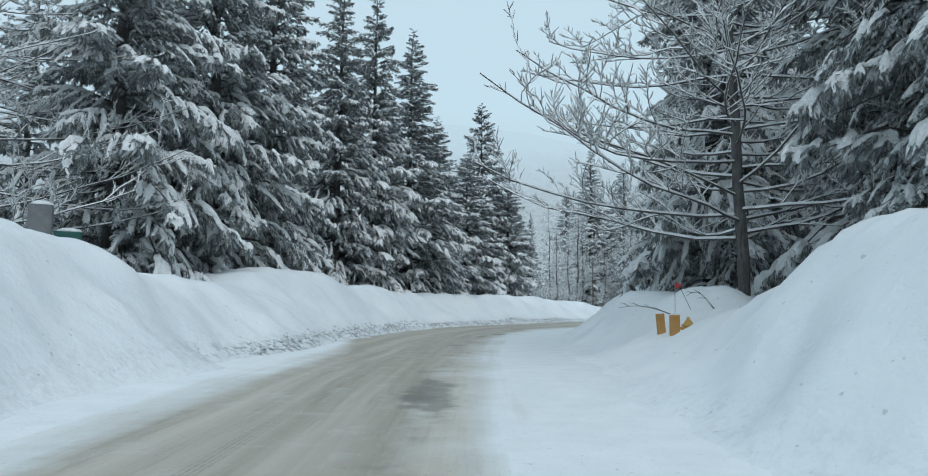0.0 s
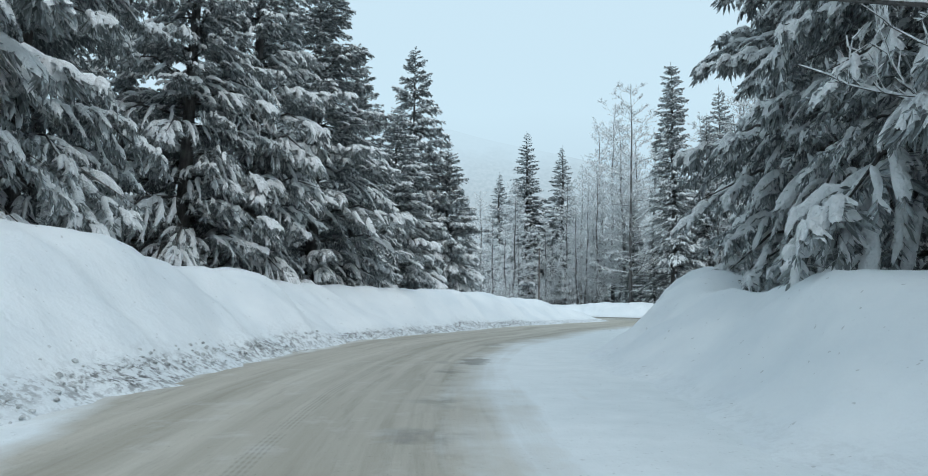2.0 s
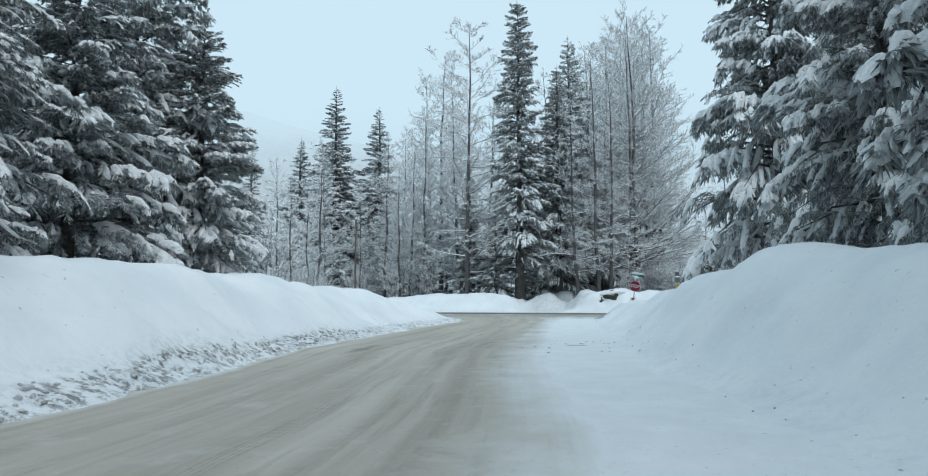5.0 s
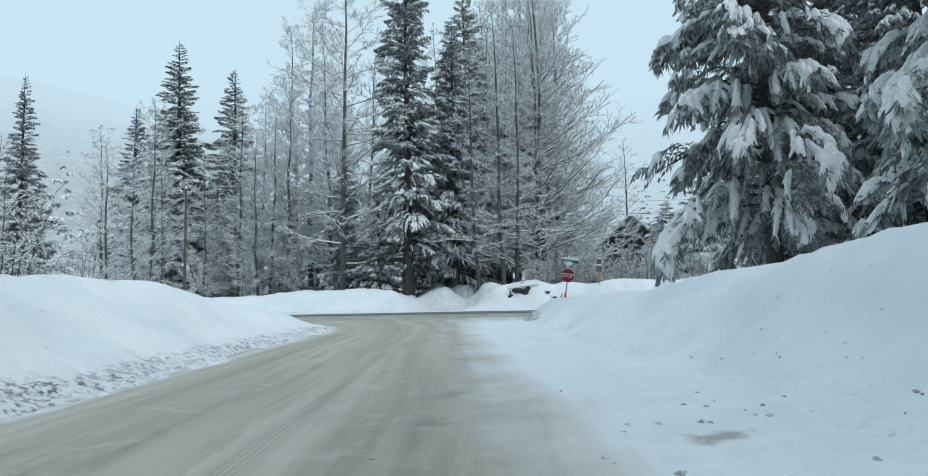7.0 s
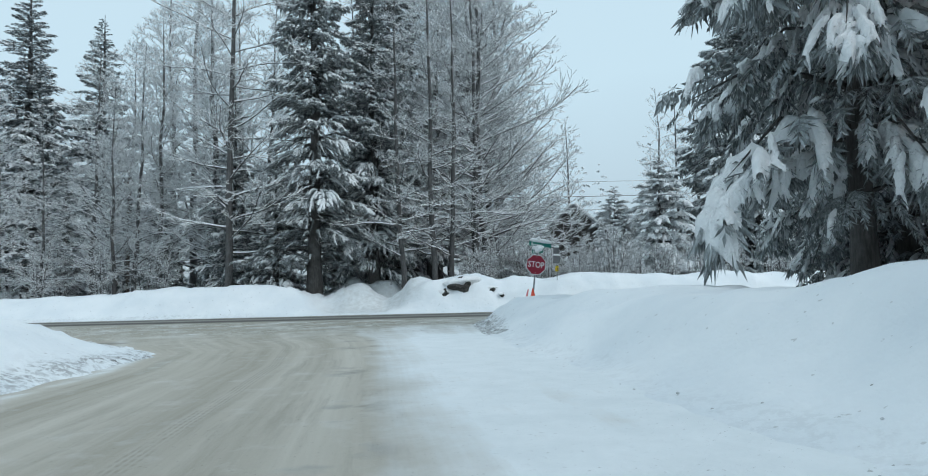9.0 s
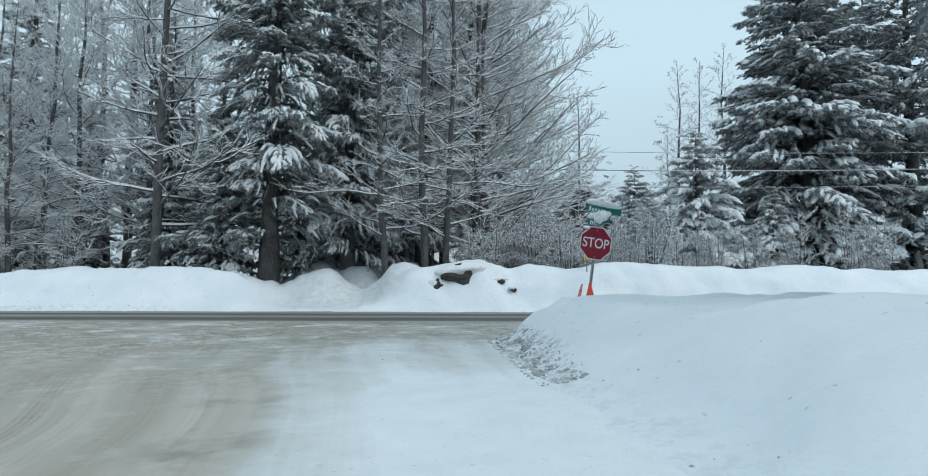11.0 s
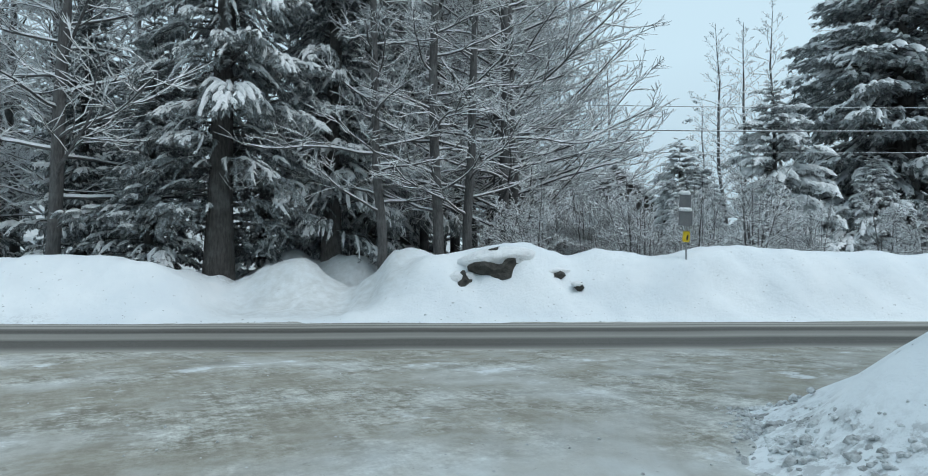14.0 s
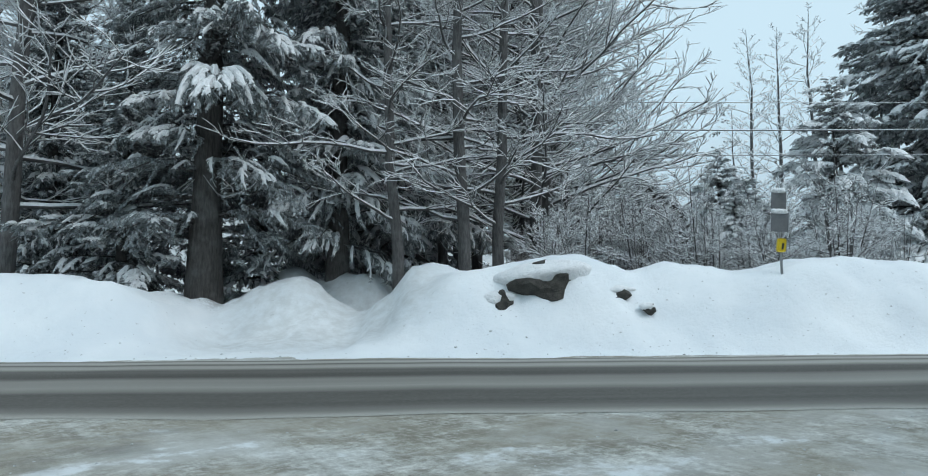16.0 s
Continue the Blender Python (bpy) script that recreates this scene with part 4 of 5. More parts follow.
# roadside spruces left of the side road
for i, (x, y, h, w) in enumerate([(-11.6, 21.5, 22, 0.95), (-10.4, 26.4, 22, 0.95), (-9.4, 31.0, 21.5, 0.95), (-7.6, 38.5, 20.5, 0.95), (-5.9, 41.6, 21, 0.9), (-4.0, 47.2, 20.4, 1.2),
                                  (-2.4, 53.5, 15.5, 1.3), (1.6, 66.4, 21.0, 0.95), (4.4, 66.2, 12.6, 1.35), (0.2, 60.5, 14.0, 1.3)]):
    stand(NEAR[i % 3] if i < 7 else OLD, x, y, i * 77, h / 22 * w, L_NEAR, "spruce tree", "spruces along the side road", 0.4, 1 / w)
for i, (x, y, h) in enumerate([(-23, 34, 19), (-15, 31, 20), (-13, 36.5, 19), (-11.5, 43, 20), (-11, 53, 19), (-6.5, 57, 19), (-20, 38, 20), (-3.5, 62, 17)]):
    stand(SPARE[i % 2], x, y, i * 61, h / 22, "dark spruce in the rows behind the roadside trees", "spruce tree", "spruces in the back rows", 0.4)
# roadside spruces right of the side road
# the last one is added out of view, closing in the start and its light
for i, (x, y, h, w) in enumerate([(9.8, 24.6, 22, 0.9), (11.2, 15.4, 22, 0.9), (11.8, 30.6, 22, 0.9), (15.2, 35.2, 23, 0.95), (20.5, 42.2, 23, 0.95), (27.5, 50.8, 23, 0.92), (36.4, 63.2, 31, 0.80), (40.5, 58.5, 24, 1.0), (43.5, 64.0, 25, 1.1), (10.2, 12.6, 22, 0.9), (10.8, 4.5, 22, 0.95)]):
    stand(OLD if i in (3, 4, 5, 6) else NEAR[(i + 1) % 3], x, y, 40 + i * 83, h / 22 * w, L_NEAR, "spruce tree", "spruces along the side road", 0.4, 1 / w)
# the last five are unseen additions round the start that hold back light
for i, (x, y, h) in enumerate([(15, 21, 21), (17.5, 28, 21), (22, 35, 22), (28, 43, 22), (34.5, 52, 22), (14, 9, 21), (45, 65, 22), (33, 47, 22), (11, -5, 21), (12, -15, 20), (-11, -3, 20), (-12, -14, 21), (-13, 6, 20)]):
    stand(SPARE[(i + 1) % 2], x, y, 20 + i * 61, h / 22, "dark spruce in the rows behind the roadside trees", "spruce tree", "spruces in the back rows", 0.4)
stand(BROAD, 7.3, 17.2, 45, 1.0, "leafless broad tree with snow along its spreading boughs", "bare tree", "", 0.3)
stand(BROAD, -14.8, 18.6, 200, 0.9, "leafless broad tree with snow along its spreading boughs", "bare tree", "", 0.3)

# the wood beyond the main road
L_TALL = "very tall spruce with a thick bare lower trunk"
stand(TALL[0], 37.9, 98.1, 0, 34.0 / 34, L_TALL, "spruce tree", "spruces beyond the main road", 0.3)
for i, (x, y, h, k) in enumerate([(46.0, 100.3, 33, 2), (31.8, 131.5, 30.3, 3), (25.8, 134, 33.4, 3), (23, 147.5, 28, 3), (50, 110, 29, 3), (34, 120, 15, 1),
                                  (4, 113, 12, 1), (57, 114, 25, 1), (40, 124, 17, 3), (27.4, 139, 29, 3), (9.2, 91.1, 14, 3), (20.5, 132, 12, 1), (42.3, 97.2, 26, 2), (53.5, 107, 27, 2), (32, 111, 12, 3), (26, 116, 13, 3), (34.4, 103.5, 16, 3)]):
    w = 1.5 if i in (1, 2, 3) else 1.0
    stand(TALL[k], x, y, i * 97, h / (30 if k == 2 else 34) * w, "tall frosted spruce in the wood beyond the main road", "spruce tree", "spruces beyond the main road", 0.3, 1 / w)
for i, (x, y, h) in enumerate([(35.9, 99.9, 10.5), (40.4, 99.6, 9.5)]):
    stand(SPARE[0], x, y, 130 + i * 75, h / 22 * 1.5, "dense low spruce at the edge of the wood", "spruce tree", "spruces beyond the main road", 0.3, 1 / 1.5)
YOUNG = spruce(10.5, 3.0, 131, load=0.98, low=0.4, density=0.62, lean=0.62, rough_from=1.0, boughs=BOUGHS_HEAVY)
for i, (x, y, h) in enumerate([(67.6, 89.2, 11.6), (76, 100, 11), (71, 85, 7), (66, 94, 6.5), (72, 96, 8)]):
    stand(YOUNG, x, y, i * 53, h / 10.5 * 1.2, "young spruce bent under thick snow beyond the main road", "spruce tree", "young spruces beyond the main road", 0.3, 1 / 1.2)
for i, (x, y, h, k, w) in enumerate([(76.5, 84.5, 33, 0, 1.45), (78.2, 85.6, 31, 2, 1.5), (86, 83, 28, 1, 1.4), (83, 79, 30, 1, 1.5)]):
    stand((NEAR[0], SPARE[0], NEAR[2])[k], x, y, i * 53, h / 22 * w, "broad old spruce under snow beyond the main road", "spruce tree", "spruces beyond the main road", 0.3, 1 / w)
for i, (x, y, h, k) in enumerate([(50.6, 99.8, 31, 0), (42.2, 93.4, 25, 5), (44.3, 92.6, 27, 5), (45.8, 92.6, 26, 5), (54.6, 99.5, 34, 1), (58.5, 101.5, 35, 3), (35.3, 114.6, 33, 1), (53, 104, 35, 2), (41, 117, 31, 2),
                                  (30.5, 117, 24, 2), (56.5, 107, 35, 1), (61, 108, 32, 2), (27, 112, 20, 1), (23, 128, 20, 0), (18, 138, 22, 1),
                                  (95, 105.5, 31.0, 4), (94.3, 102.8, 30, 4), (93.9, 100.1, 31, 4), (99, 110, 24, 4), (78, 108, 24, 4), (84, 118, 20, 4), (64, 118, 24, 4), (90, 92.5, 33, 4), (50.4, 94.9, 30, 1), (51.7, 95.4, 33, 3), (15.5, 110, 16.4, 4), (18, 113, 15.5, 4), (8, 104, 14, 0), (62, 104, 30, 0), (57.2, 100.5, 34, 1), (59.6, 103, 36, 1), (55.4, 104, 36, 3), (51, 103.5, 32, 3), (27.5, 107.5, 16, 3), (23.6, 111, 14, 0), (32.9, 100.8, 31, 0), (20, 118, 20, 3), (33.5, 112, 31, 2), (36.5, 110.5, 30, 2), (31, 109.5, 24, 2), (38.6, 108.5, 27, 2), (29, 108.5, 21, 2), (34.8, 107, 25, 2), (47.5, 106, 32, 2), (55.8, 101.5, 33, 2)]):
    stand(BARE[k], x, y, i * 71, h / 32, "tall leafless cottonwood with rimed snowy branches", "bare tree", "bare trees beyond the main road", 0.3)
brng = random.Random(5)
for i in range(96):
    q, s = brng.uniform(98.5, 108), brng.uniform(-62, 4) if i < 50 else brng.uniform(-23, -13)
    if -35.5 < s < -23.5 and q < 105:
        continue
    x, y = mp(q, s)
    stand(BUSH[i % 2], x, y, brng.uniform(0, 360), brng.uniform(0.7, 1.3) * (0.9 if i >= 50 else 1.0), "tangled leafless bush covered in snow", "bush", "roadside bushes", 0.2)
for i, (x, y, k) in enumerate([(8.5, 73, 1.3), (11, 76, 1.1), (5, 76, 1.4), (13, 81, 0.9), (9, 84, 1.2)]):
    stand(BUSH[i % 2], x, y, i * 50, k, "tangled leafless bush covered in snow", "bush", "roadside bushes", 0.2)


def far_woods():
    """Trees too far off to count, in one mesh of two materials."""
    rng = random.Random(31)
    v, f, mi, n = [], [], [], 0
    pool = [bough(rng, 1, 0.9, 0.22, 0.30, 0.06, 0.10, 0.07, 3, 3, cloak=()) for _ in range(4)]
    for _ in range(48):
        q, s = rng.uniform(122, 215), rng.uniform(-170, 60)
        x, y = mp(q, s)
        if s > -20 and q < 150:
            continue
        z0, h = ground_z(x, y) - 0.5, rng.uniform(14, 27)
        a = rng.random() * 6
        for k in range(20):
            u = 0.06 + 0.92 * k / 20
            a += 2.4
            ln = h * 0.17 * (1 - u) ** 0.8 + 0.3
            ca, sa = math.cos(a), math.sin(a)
            b, p = pool[rng.randrange(4)]
            R = np.array([[ca, -sa, 0], [sa, ca, 0], [0.0, 0, 1]])
            o = np.array([x, y, z0 + u * h])
            for w, (vv, ff) in enumerate(((b, np.arange(len(b)).reshape(-1, 3)), p)):
                if len(vv):
                    v.append((vv * ln) @ R.T + o)
                    f.append(ff + n)
                    mi.append(np.full(len(ff), w))
                    n += len(vv)
    me = mesh_np("far_woods", np.concatenate(v), np.concatenate(f), [M_NEEDLE_FAR, M_TSNOW], False, np.concatenate(mi))
    return tagged(new("far_woods", me), "distant frosted spruce wood", "trees", "", "stuff")


far_woods()

# ---- mountainside far behind the woods, its haze and cloud painted as a glow ----
def make_hill_material():
    m = bpy.data.materials.new("painted_haze_mountainside")
    m.use_nodes = True
    n, l = m.node_tree.nodes, m.node_tree.links
    n.clear()
    out, em, tr, mx = n.new("ShaderNodeOutputMaterial"), n.new("ShaderNodeEmission"), n.new("ShaderNodeBsdfTransparent"), n.new("ShaderNodeMixShader")
    v = objvec(n)
    sep = n.new("ShaderNodeSeparateXYZ")
    l.new(v, sep.inputs[0])
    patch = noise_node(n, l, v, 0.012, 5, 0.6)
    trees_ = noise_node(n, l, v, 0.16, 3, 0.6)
    # haze painted in: the slope itself glows an even blue-grey
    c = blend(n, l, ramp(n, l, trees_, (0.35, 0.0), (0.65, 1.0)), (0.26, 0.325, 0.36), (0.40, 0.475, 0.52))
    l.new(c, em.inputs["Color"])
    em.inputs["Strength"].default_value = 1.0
    # painted cloud fade: the glow turns transparent higher up
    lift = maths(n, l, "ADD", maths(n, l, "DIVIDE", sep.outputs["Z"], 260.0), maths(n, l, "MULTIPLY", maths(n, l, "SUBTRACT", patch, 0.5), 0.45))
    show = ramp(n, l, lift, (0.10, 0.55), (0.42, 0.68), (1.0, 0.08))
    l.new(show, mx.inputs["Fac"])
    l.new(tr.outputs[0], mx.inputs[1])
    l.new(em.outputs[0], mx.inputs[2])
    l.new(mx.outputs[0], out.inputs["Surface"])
    return m


def mountainside():
    az = np.radians(np.linspace(-95, 70, 120))
    up = np.linspace(0, 1, 14)
    A, U = np.meshgrid(az, up, indexing="ij")
    top = np.interp(np.degrees(A), [-95, -30, 5, 20, 40, 70], [300, 320, 300, 230, 110, 70]) + 40 * vnoise(A * 6, A * 0, 1.0, 301)
    r = 760 + 260 * U
    v = np.stack([20 + r * np.sin(A), 60 + r * np.cos(A), -10 + top * U], -1).reshape(-1, 3)
    i = np.arange(A.size).reshape(A.shape)
    f = np.stack([i[:-1, :-1], i[:-1, 1:], i[1:, 1:], i[1:, :-1]], -1).reshape(-1, 4)
    return tagged(new("backdrop", mesh_np("backdrop", v, f, [make_hill_material()], True)), "wooded mountainside backdrop with painted glowing haze that fades upward", "mountain", "", "structure")


mountainside()


# ---- stop sign with two street name blades ----
def octagon(bm, r, depth, m):
    bmesh.ops.create_cone(bm, cap_ends=True, segments=8, radius1=r, radius2=r, depth=depth, matrix=m @ pose(0, 0, 0, 90, 0, 0) @ pose(0, 0, 0, 0, 0, 22.5))
    return bm


def letters(text, size, mat, parent, m, name="lettering"):
    cu = bpy.data.curves.new(name, "FONT")
    cu.body, cu.size, cu.extrude, cu.align_x, cu.align_y, cu.offset = text, size, 0.0015, "CENTER", "CENTER", 0.003
    tmp = new(name, cu)
    bpy.context.view_layer.update()
    me = bpy.data.meshes.new_from_object(tmp.evaluated_get(bpy.context.evaluated_depsgraph_get()))
    bpy.data.objects.remove(tmp)
    me.materials.clear()
    me.materials.append(mat)
    ob = new(name, me)
    ob.parent = parent
    ob.matrix_basis = m
    return ob


def snow_cap(bm, length, width, height, m, rng):
    """A loaf of snow along x, uneven and round."""
    n, k = 12, 8
    rows = []
    for i in range(n):
        u = i / (n - 1)
        s = (1 - (2 * u - 1) ** 4) ** 0.5 * rng.uniform(0.85, 1.12) + 0.03
        ring = []
        for j in range(k):
            a = 2 * math.pi * j / k
            z = math.sin(a)
            ring.append(bm.verts.new(m @ Vector(((u - 0.5) * length, math.cos(a) * width / 2 * s, (z * height * (0.62 if z > 0 else 0.25)) * s))))
        rows.append(ring)
    for a, b in zip(rows, rows[1:]):
        for j in range(k):
            bm.faces.new((a[j], a[(j + 1) % k], b[(j + 1) % k], b[j]))
    bm.faces.new(rows[0][::-1])
    bm.faces.new(rows[-1])
    bmesh.ops.recalc_face_normals(bm, faces=bm.faces[:])
    return bm


def stop_sign():
    rng = random.Random(3)
    x, y = 33.88, 73.85
    gz = ground_z(x, y)
    root = thing("stop_sign", Matrix.Translation((x, y, gz)) @ pose(0, 0, 0, 0, 0, -31) @ pose(0, 0, 0, 0, 7.5, 0), "red octagonal stop sign leaning on a punched steel post", "stop sign")
    c = 2.20 - gz
    post = part("post", box(bmesh.new(), 0.058, 0.05, c + 0.95 + 0.5, pose(0, 0.03, (c + 0.95 - 0.5) / 2), 0.006), M_STEEL, root, "galvanised punched steel post")
    holes = bmesh.new()
    for i in range(int((c + 0.7) / 0.05)):
        bmesh.ops.create_circle(holes, cap_ends=True, segments=8, radius=0.012, matrix=pose(0, 0.003, 0.02 + i * 0.05, 90, 0, 0))
    tagged(part("holes", holes, M_HOLE, post), "", "", "", "stuff")
    part("border", octagon(bmesh.new(), 0.412, 0.004, pose(0, -0.002, c)), M_WHITE, root, "white border")
    face = part("face", octagon(bmesh.new(), 0.388, 0.004, pose(0, -0.006, c)), M_RED, root)
    letters("STOP", 0.355, M_WHITE, face, Matrix.Translation((0, -0.0095, c - 0.005)) @ pose(0, 0, 0, 90, 0, 0) @ Matrix.Diagonal((0.76, 0.90, 1, 1)))
    for dz in (-0.30, 0.30):
        part("bolt", rod(bmesh.new(), (0, -0.006, c + dz), (0, -0.016, c + dz), 0.012), M_STEEL, root)
    # upper blade, then the lower one set crosswise
    for w, h, dz, turn, dx, bars in ((0.92, 0.20, 0.80, 6, 0.08, 6), (0.84, 0.20, 0.53, -76, 0.0, 5)):
        m = pose(dx, -0.03, c + dz, 0, 0, turn)
        blade = part("name_blade", box(bmesh.new(), w, 0.004, h, m, 0.0015), M_GREEN, root, "green street name blade with white bars")
        for side in (-1, 1):
            bm = bmesh.new()
            for zz in (-h / 2 + 0.012, h / 2 - 0.012):
                box(bm, w - 0.03, 0.002, 0.008, m @ pose(0, side * 0.004, zz))
            part("blade_border", bm, M_WHITE, blade, "white edge line")
            for i in range(bars):
                hh = 0.10 if i == 0 else rng.uniform(0.055, 0.075)
                part("name_bar", box(bmesh.new(), 0.045, 0.002, hh, m @ pose(-w / 2 + 0.12 + i * 0.075, side * 0.004, -0.02 + hh / 2 - 0.05)), M_WHITE, blade)
        cap = part("snow_cap", snow_cap(bmesh.new(), w * 1.06, 0.13, 0.17, m @ pose(0, 0, h / 2 + 0.0), rng), M_TSNOW, root, "loaf of snow")
        smoothed(cap)
        if dz < 0.6:
            smoothed(part("snow_cap", lump(bmesh.new(), m @ pose(0.12, -0.05, 0.07) @ Matrix.Diagonal((0.25, 0.10, 0.15, 1)), rng, 2, 0.3), M_TSNOW, root, "lump of snow"))
    smoothed(part("snow_cap", lump(bmesh.new(), pose(0, 0, c + 0.96) @ Matrix.Diagonal((0.11, 0.11, 0.12, 1)), rng, 2, 0.2), M_TSNOW, root, "lump of snow"))
    return root


stop_sign()


def pennant(x, y, h, w, lean, mat, label):
    gz = ground_z(x, y)
    root = thing("marker_pennant", Matrix.Translation((x, y, gz)) @ pose(0, 0, 0, 0, lean, -40), label, "marker", "plastic markers by the stop sign")
    bm = bmesh.new()
    seg, ring = 10, []
    for k in range(seg):
        a = 2 * math.pi * k / seg
        ring.append(bm.verts.new((math.cos(a) * w, math.sin(a) * w * 0.35, -0.25)))
    tip = [bm.verts.new((math.cos(2 * math.pi * k / seg) * 0.022, math.sin(2 * math.pi * k / seg) * 0.012, h)) for k in range(seg)]
    for k in range(seg):
        bm.faces.new((ring[k], ring[(k + 1) % seg], tip[(k + 1) % seg], tip[k]))
    bm.faces.new(tip)
    bm.faces.new(ring[::-1])
    part("cone", bm, mat, root)
    part("rim", rod(bmesh.new(), (0, 0, h - 0.01), (0, 0, h + 0.02), 0.026, 0.018), mat, root)
    return root


def at_view_side(dx, dy):
    """A place near the stop sign, dx to the sign's right and dy behind it."""
    c, s = math.cos(radians(-40)), math.sin(radians(-40))
    return 33.88 + c * dx - s * dy, 73.85 + s * dx + c * dy


px, py = at_view_side(-0.02, -0.12)
pennant(px, py, 0.27, 0.15, 0, M_ORANGE, "bright orange plastic cone in the snow at the post")
px, py = at_view_side(-0.26, -0.05)
pennant(px, py, 0.30, 0.06, 14, M_PINK, "faded pink plastic marker leaning in the snow")

# ---- hydrant with guard posts, flag and twigs ----
def guard_post(x, y, top, width, lean, label):
    gz = ground_z(x, y)
    root = thing("guard_post", Matrix.Translation((x, y, gz)) @ pose(0, 0, 0, lean, lean * 0.5, 12), label, "guard post", "posts round the hydrant")
    h = top - gz
    part("timber", box(bmesh.new(), width, width, h + 0.6, pose(0, 0, (h - 0.6) / 2), 0.012), M_POST, root)
    smoothed(part("snow_cap", lump(bmesh.new(), pose(0, 0, h + 0.01) @ Matrix.Diagonal((width * 0.55, width * 0.55, 0.035, 1)), random.Random(int(x * 10)), 2, 0.2), M_TSNOW, root, "thin cap of snow"))
    return root


guard_post(4.55, 15.24, 1.12, 0.15, -5, "yellow painted timber guard post leaning in snow")
guard_post(4.61, 14.48, 1.10, 0.17, 0, "yellow painted timber guard post in snow")
guard_post(5.55, 14.9, 1.02, 0.14, 3, "short yellow timber guard post nearly buried")


def hydrant():
    x, y = 5.05, 14.9
    gz = ground_z(x, y)
    top = 1.02 - gz
    root = thing("fire_hydrant", Matrix.Translation((x, y, gz)), "yellow fire hydrant half buried in the snow bank", "fire hydrant")
    part("barrel", rod(bmesh.new(), (0, 0, -0.5), (0, 0, top - 0.16), 0.11, None, 14), M_HYD, root)
    bm = bmesh.new()
    rod(bm, (0, 0, top - 0.16), (0, 0, top - 0.13), 0.15, None, 14)
    rod(bm, (0, 0, top - 0.13), (0, 0, top - 0.02), 0.12, 0.05, 14)
    rod(bm, (0, 0, top - 0.02), (0, 0, top + 0.04), 0.03, None, 6)
    part("bonnet", bm, M_HYD, root)
    for a in (20, 110, 200):
        d = Vector((math.cos(radians(a)), math.sin(radians(a)), 0))
        b = Vector((0, 0, top - 0.24))
        bm = rod(bmesh.new(), b + d * 0.08, b + d * 0.17, 0.055, None, 10)
        rod(bm, b + d * 0.17, b + d * 0.20, 0.064, None, 10)
        part("outlet_cap", bm, M_HYD, root)


hydrant()


def flag():
    x, y = 4.95, 15.5
    gz = ground_z(x, y)
    root = thing("marker_flag", Matrix.Translation((x, y, gz)), "small red flag on a thin rod over the hydrant", "flag")
    part("rod", rod(bmesh.new(), (0, 0, -0.3), (0.0, 0, 1.75 - gz), 0.006, None, 6), M_WIRE, root)
    part("rod", rod(bmesh.new(), (0.55, 0.5, 1.2 - gz), (0.10, 0.1, 1.86 - gz), 0.006, None, 6), M_WIRE, root)
    bm = bmesh.new()
    grid = [[bm.verts.new((0.03 + 0.16 * u, 0.04 * math.sin(5 * u) + 0.05, 1.88 - gz - 0.20 * w - 0.10 * u * (0.5 - w) * 2)) for w in (0, 0.25, 0.5, 0.75, 1)] for u in (0, 0.25, 0.5, 0.75, 1)]
    for a, b in zip(grid, grid[1:]):
        for j in range(4):
            bm.faces.new((a[j], a[j + 1], b[j + 1], b[j]))
    bmesh.ops.solidify(bm, geom=bm.faces[:], thickness=0.004)
    part("cloth", bm, M_FLAG, root)


flag()


def twig_thing(x, y, turn, length, lift, seed):
    rng = random.Random(seed)
    gz = ground_z(x, y)
    root = thing("fallen_branch", Matrix.Translation((x, y, gz)) @ pose(0, 0, 0, 0, 0, turn), "thin bare branch sticking out of the snow", "branch", "branches in the snow banks")
    w, s = Heap(), Heap()
    pts = np.array([[u * length, 0.06 * length * math.sin(3 * u + seed), -0.12 + lift * math.sin(u * 2.2)] for u in np.linspace(0, 1, 7)])
    w.add(*tube(pts, np.linspace(0.016, 0.004, 7), 5))
    s.add(*tube(pts[1:5] + np.array([0, 0, 0.014]), np.array([0.006, 0.012, 0.011, 0.004]), 4))
    for k in (2, 3, 4, 5):
        d = np.array([rng.uniform(0.3, 0.8), rng.uniform(-0.7, 0.7), rng.uniform(0.0, 0.5)]) * length * 0.22
        w.add(*tube([pts[k], pts[k] + d * 0.5 + np.array([0, 0, 0.02]), pts[k] + d], [0.008, 0.006, 0.003], 4))
    part_np("wood", *w.get(), M_BARE, root, "", True)
    part_np("snow_load", *s.get(), M_TSNOW, root, "", True)


for i, a in enumerate([(5.3, 16.1, 165, 1.5, 0.30), (5.6, 14.0, 20, 1.2, 0.25), (6.0, 15.6, 120, 1.0, 0.5), (7.4, 17.5, 60, 1.4, 0.9), (7.2, 13.4, 10, 1.2, 0.3), (10.5, 39.5, 10, 1.0, 0.3),
                       (20.2, 52.0, 5, 0.8, 0.25), (16.4, 44.5, 30, 0.9, 0.3)]):
    twig_thing(*a, i)


def snowy_stub(x, y, h):
    gz = ground_z(x, y)
    root = thing("stub_post", Matrix.Translation((x, y, gz)), "short wooden stub with a round cap of snow", "post", "stubs on the snow banks")
    part("timber", rod(bmesh.new(), (0, 0, -0.4), (0, 0, h), 0.07, 0.065, 12), M_WOOD, root)
    smoothed(part("snow_cap", lump(bmesh.new(), pose(0, 0, h + 0.03) @ Matrix.Diagonal((0.13, 0.13, 0.08, 1)), random.Random(8), 2, 0.15), M_TSNOW, root, "round cap of snow"))


snowy_stub(8.0, 17.9, 0.25)
snowy_stub(6.4, 9.3, 0.12)


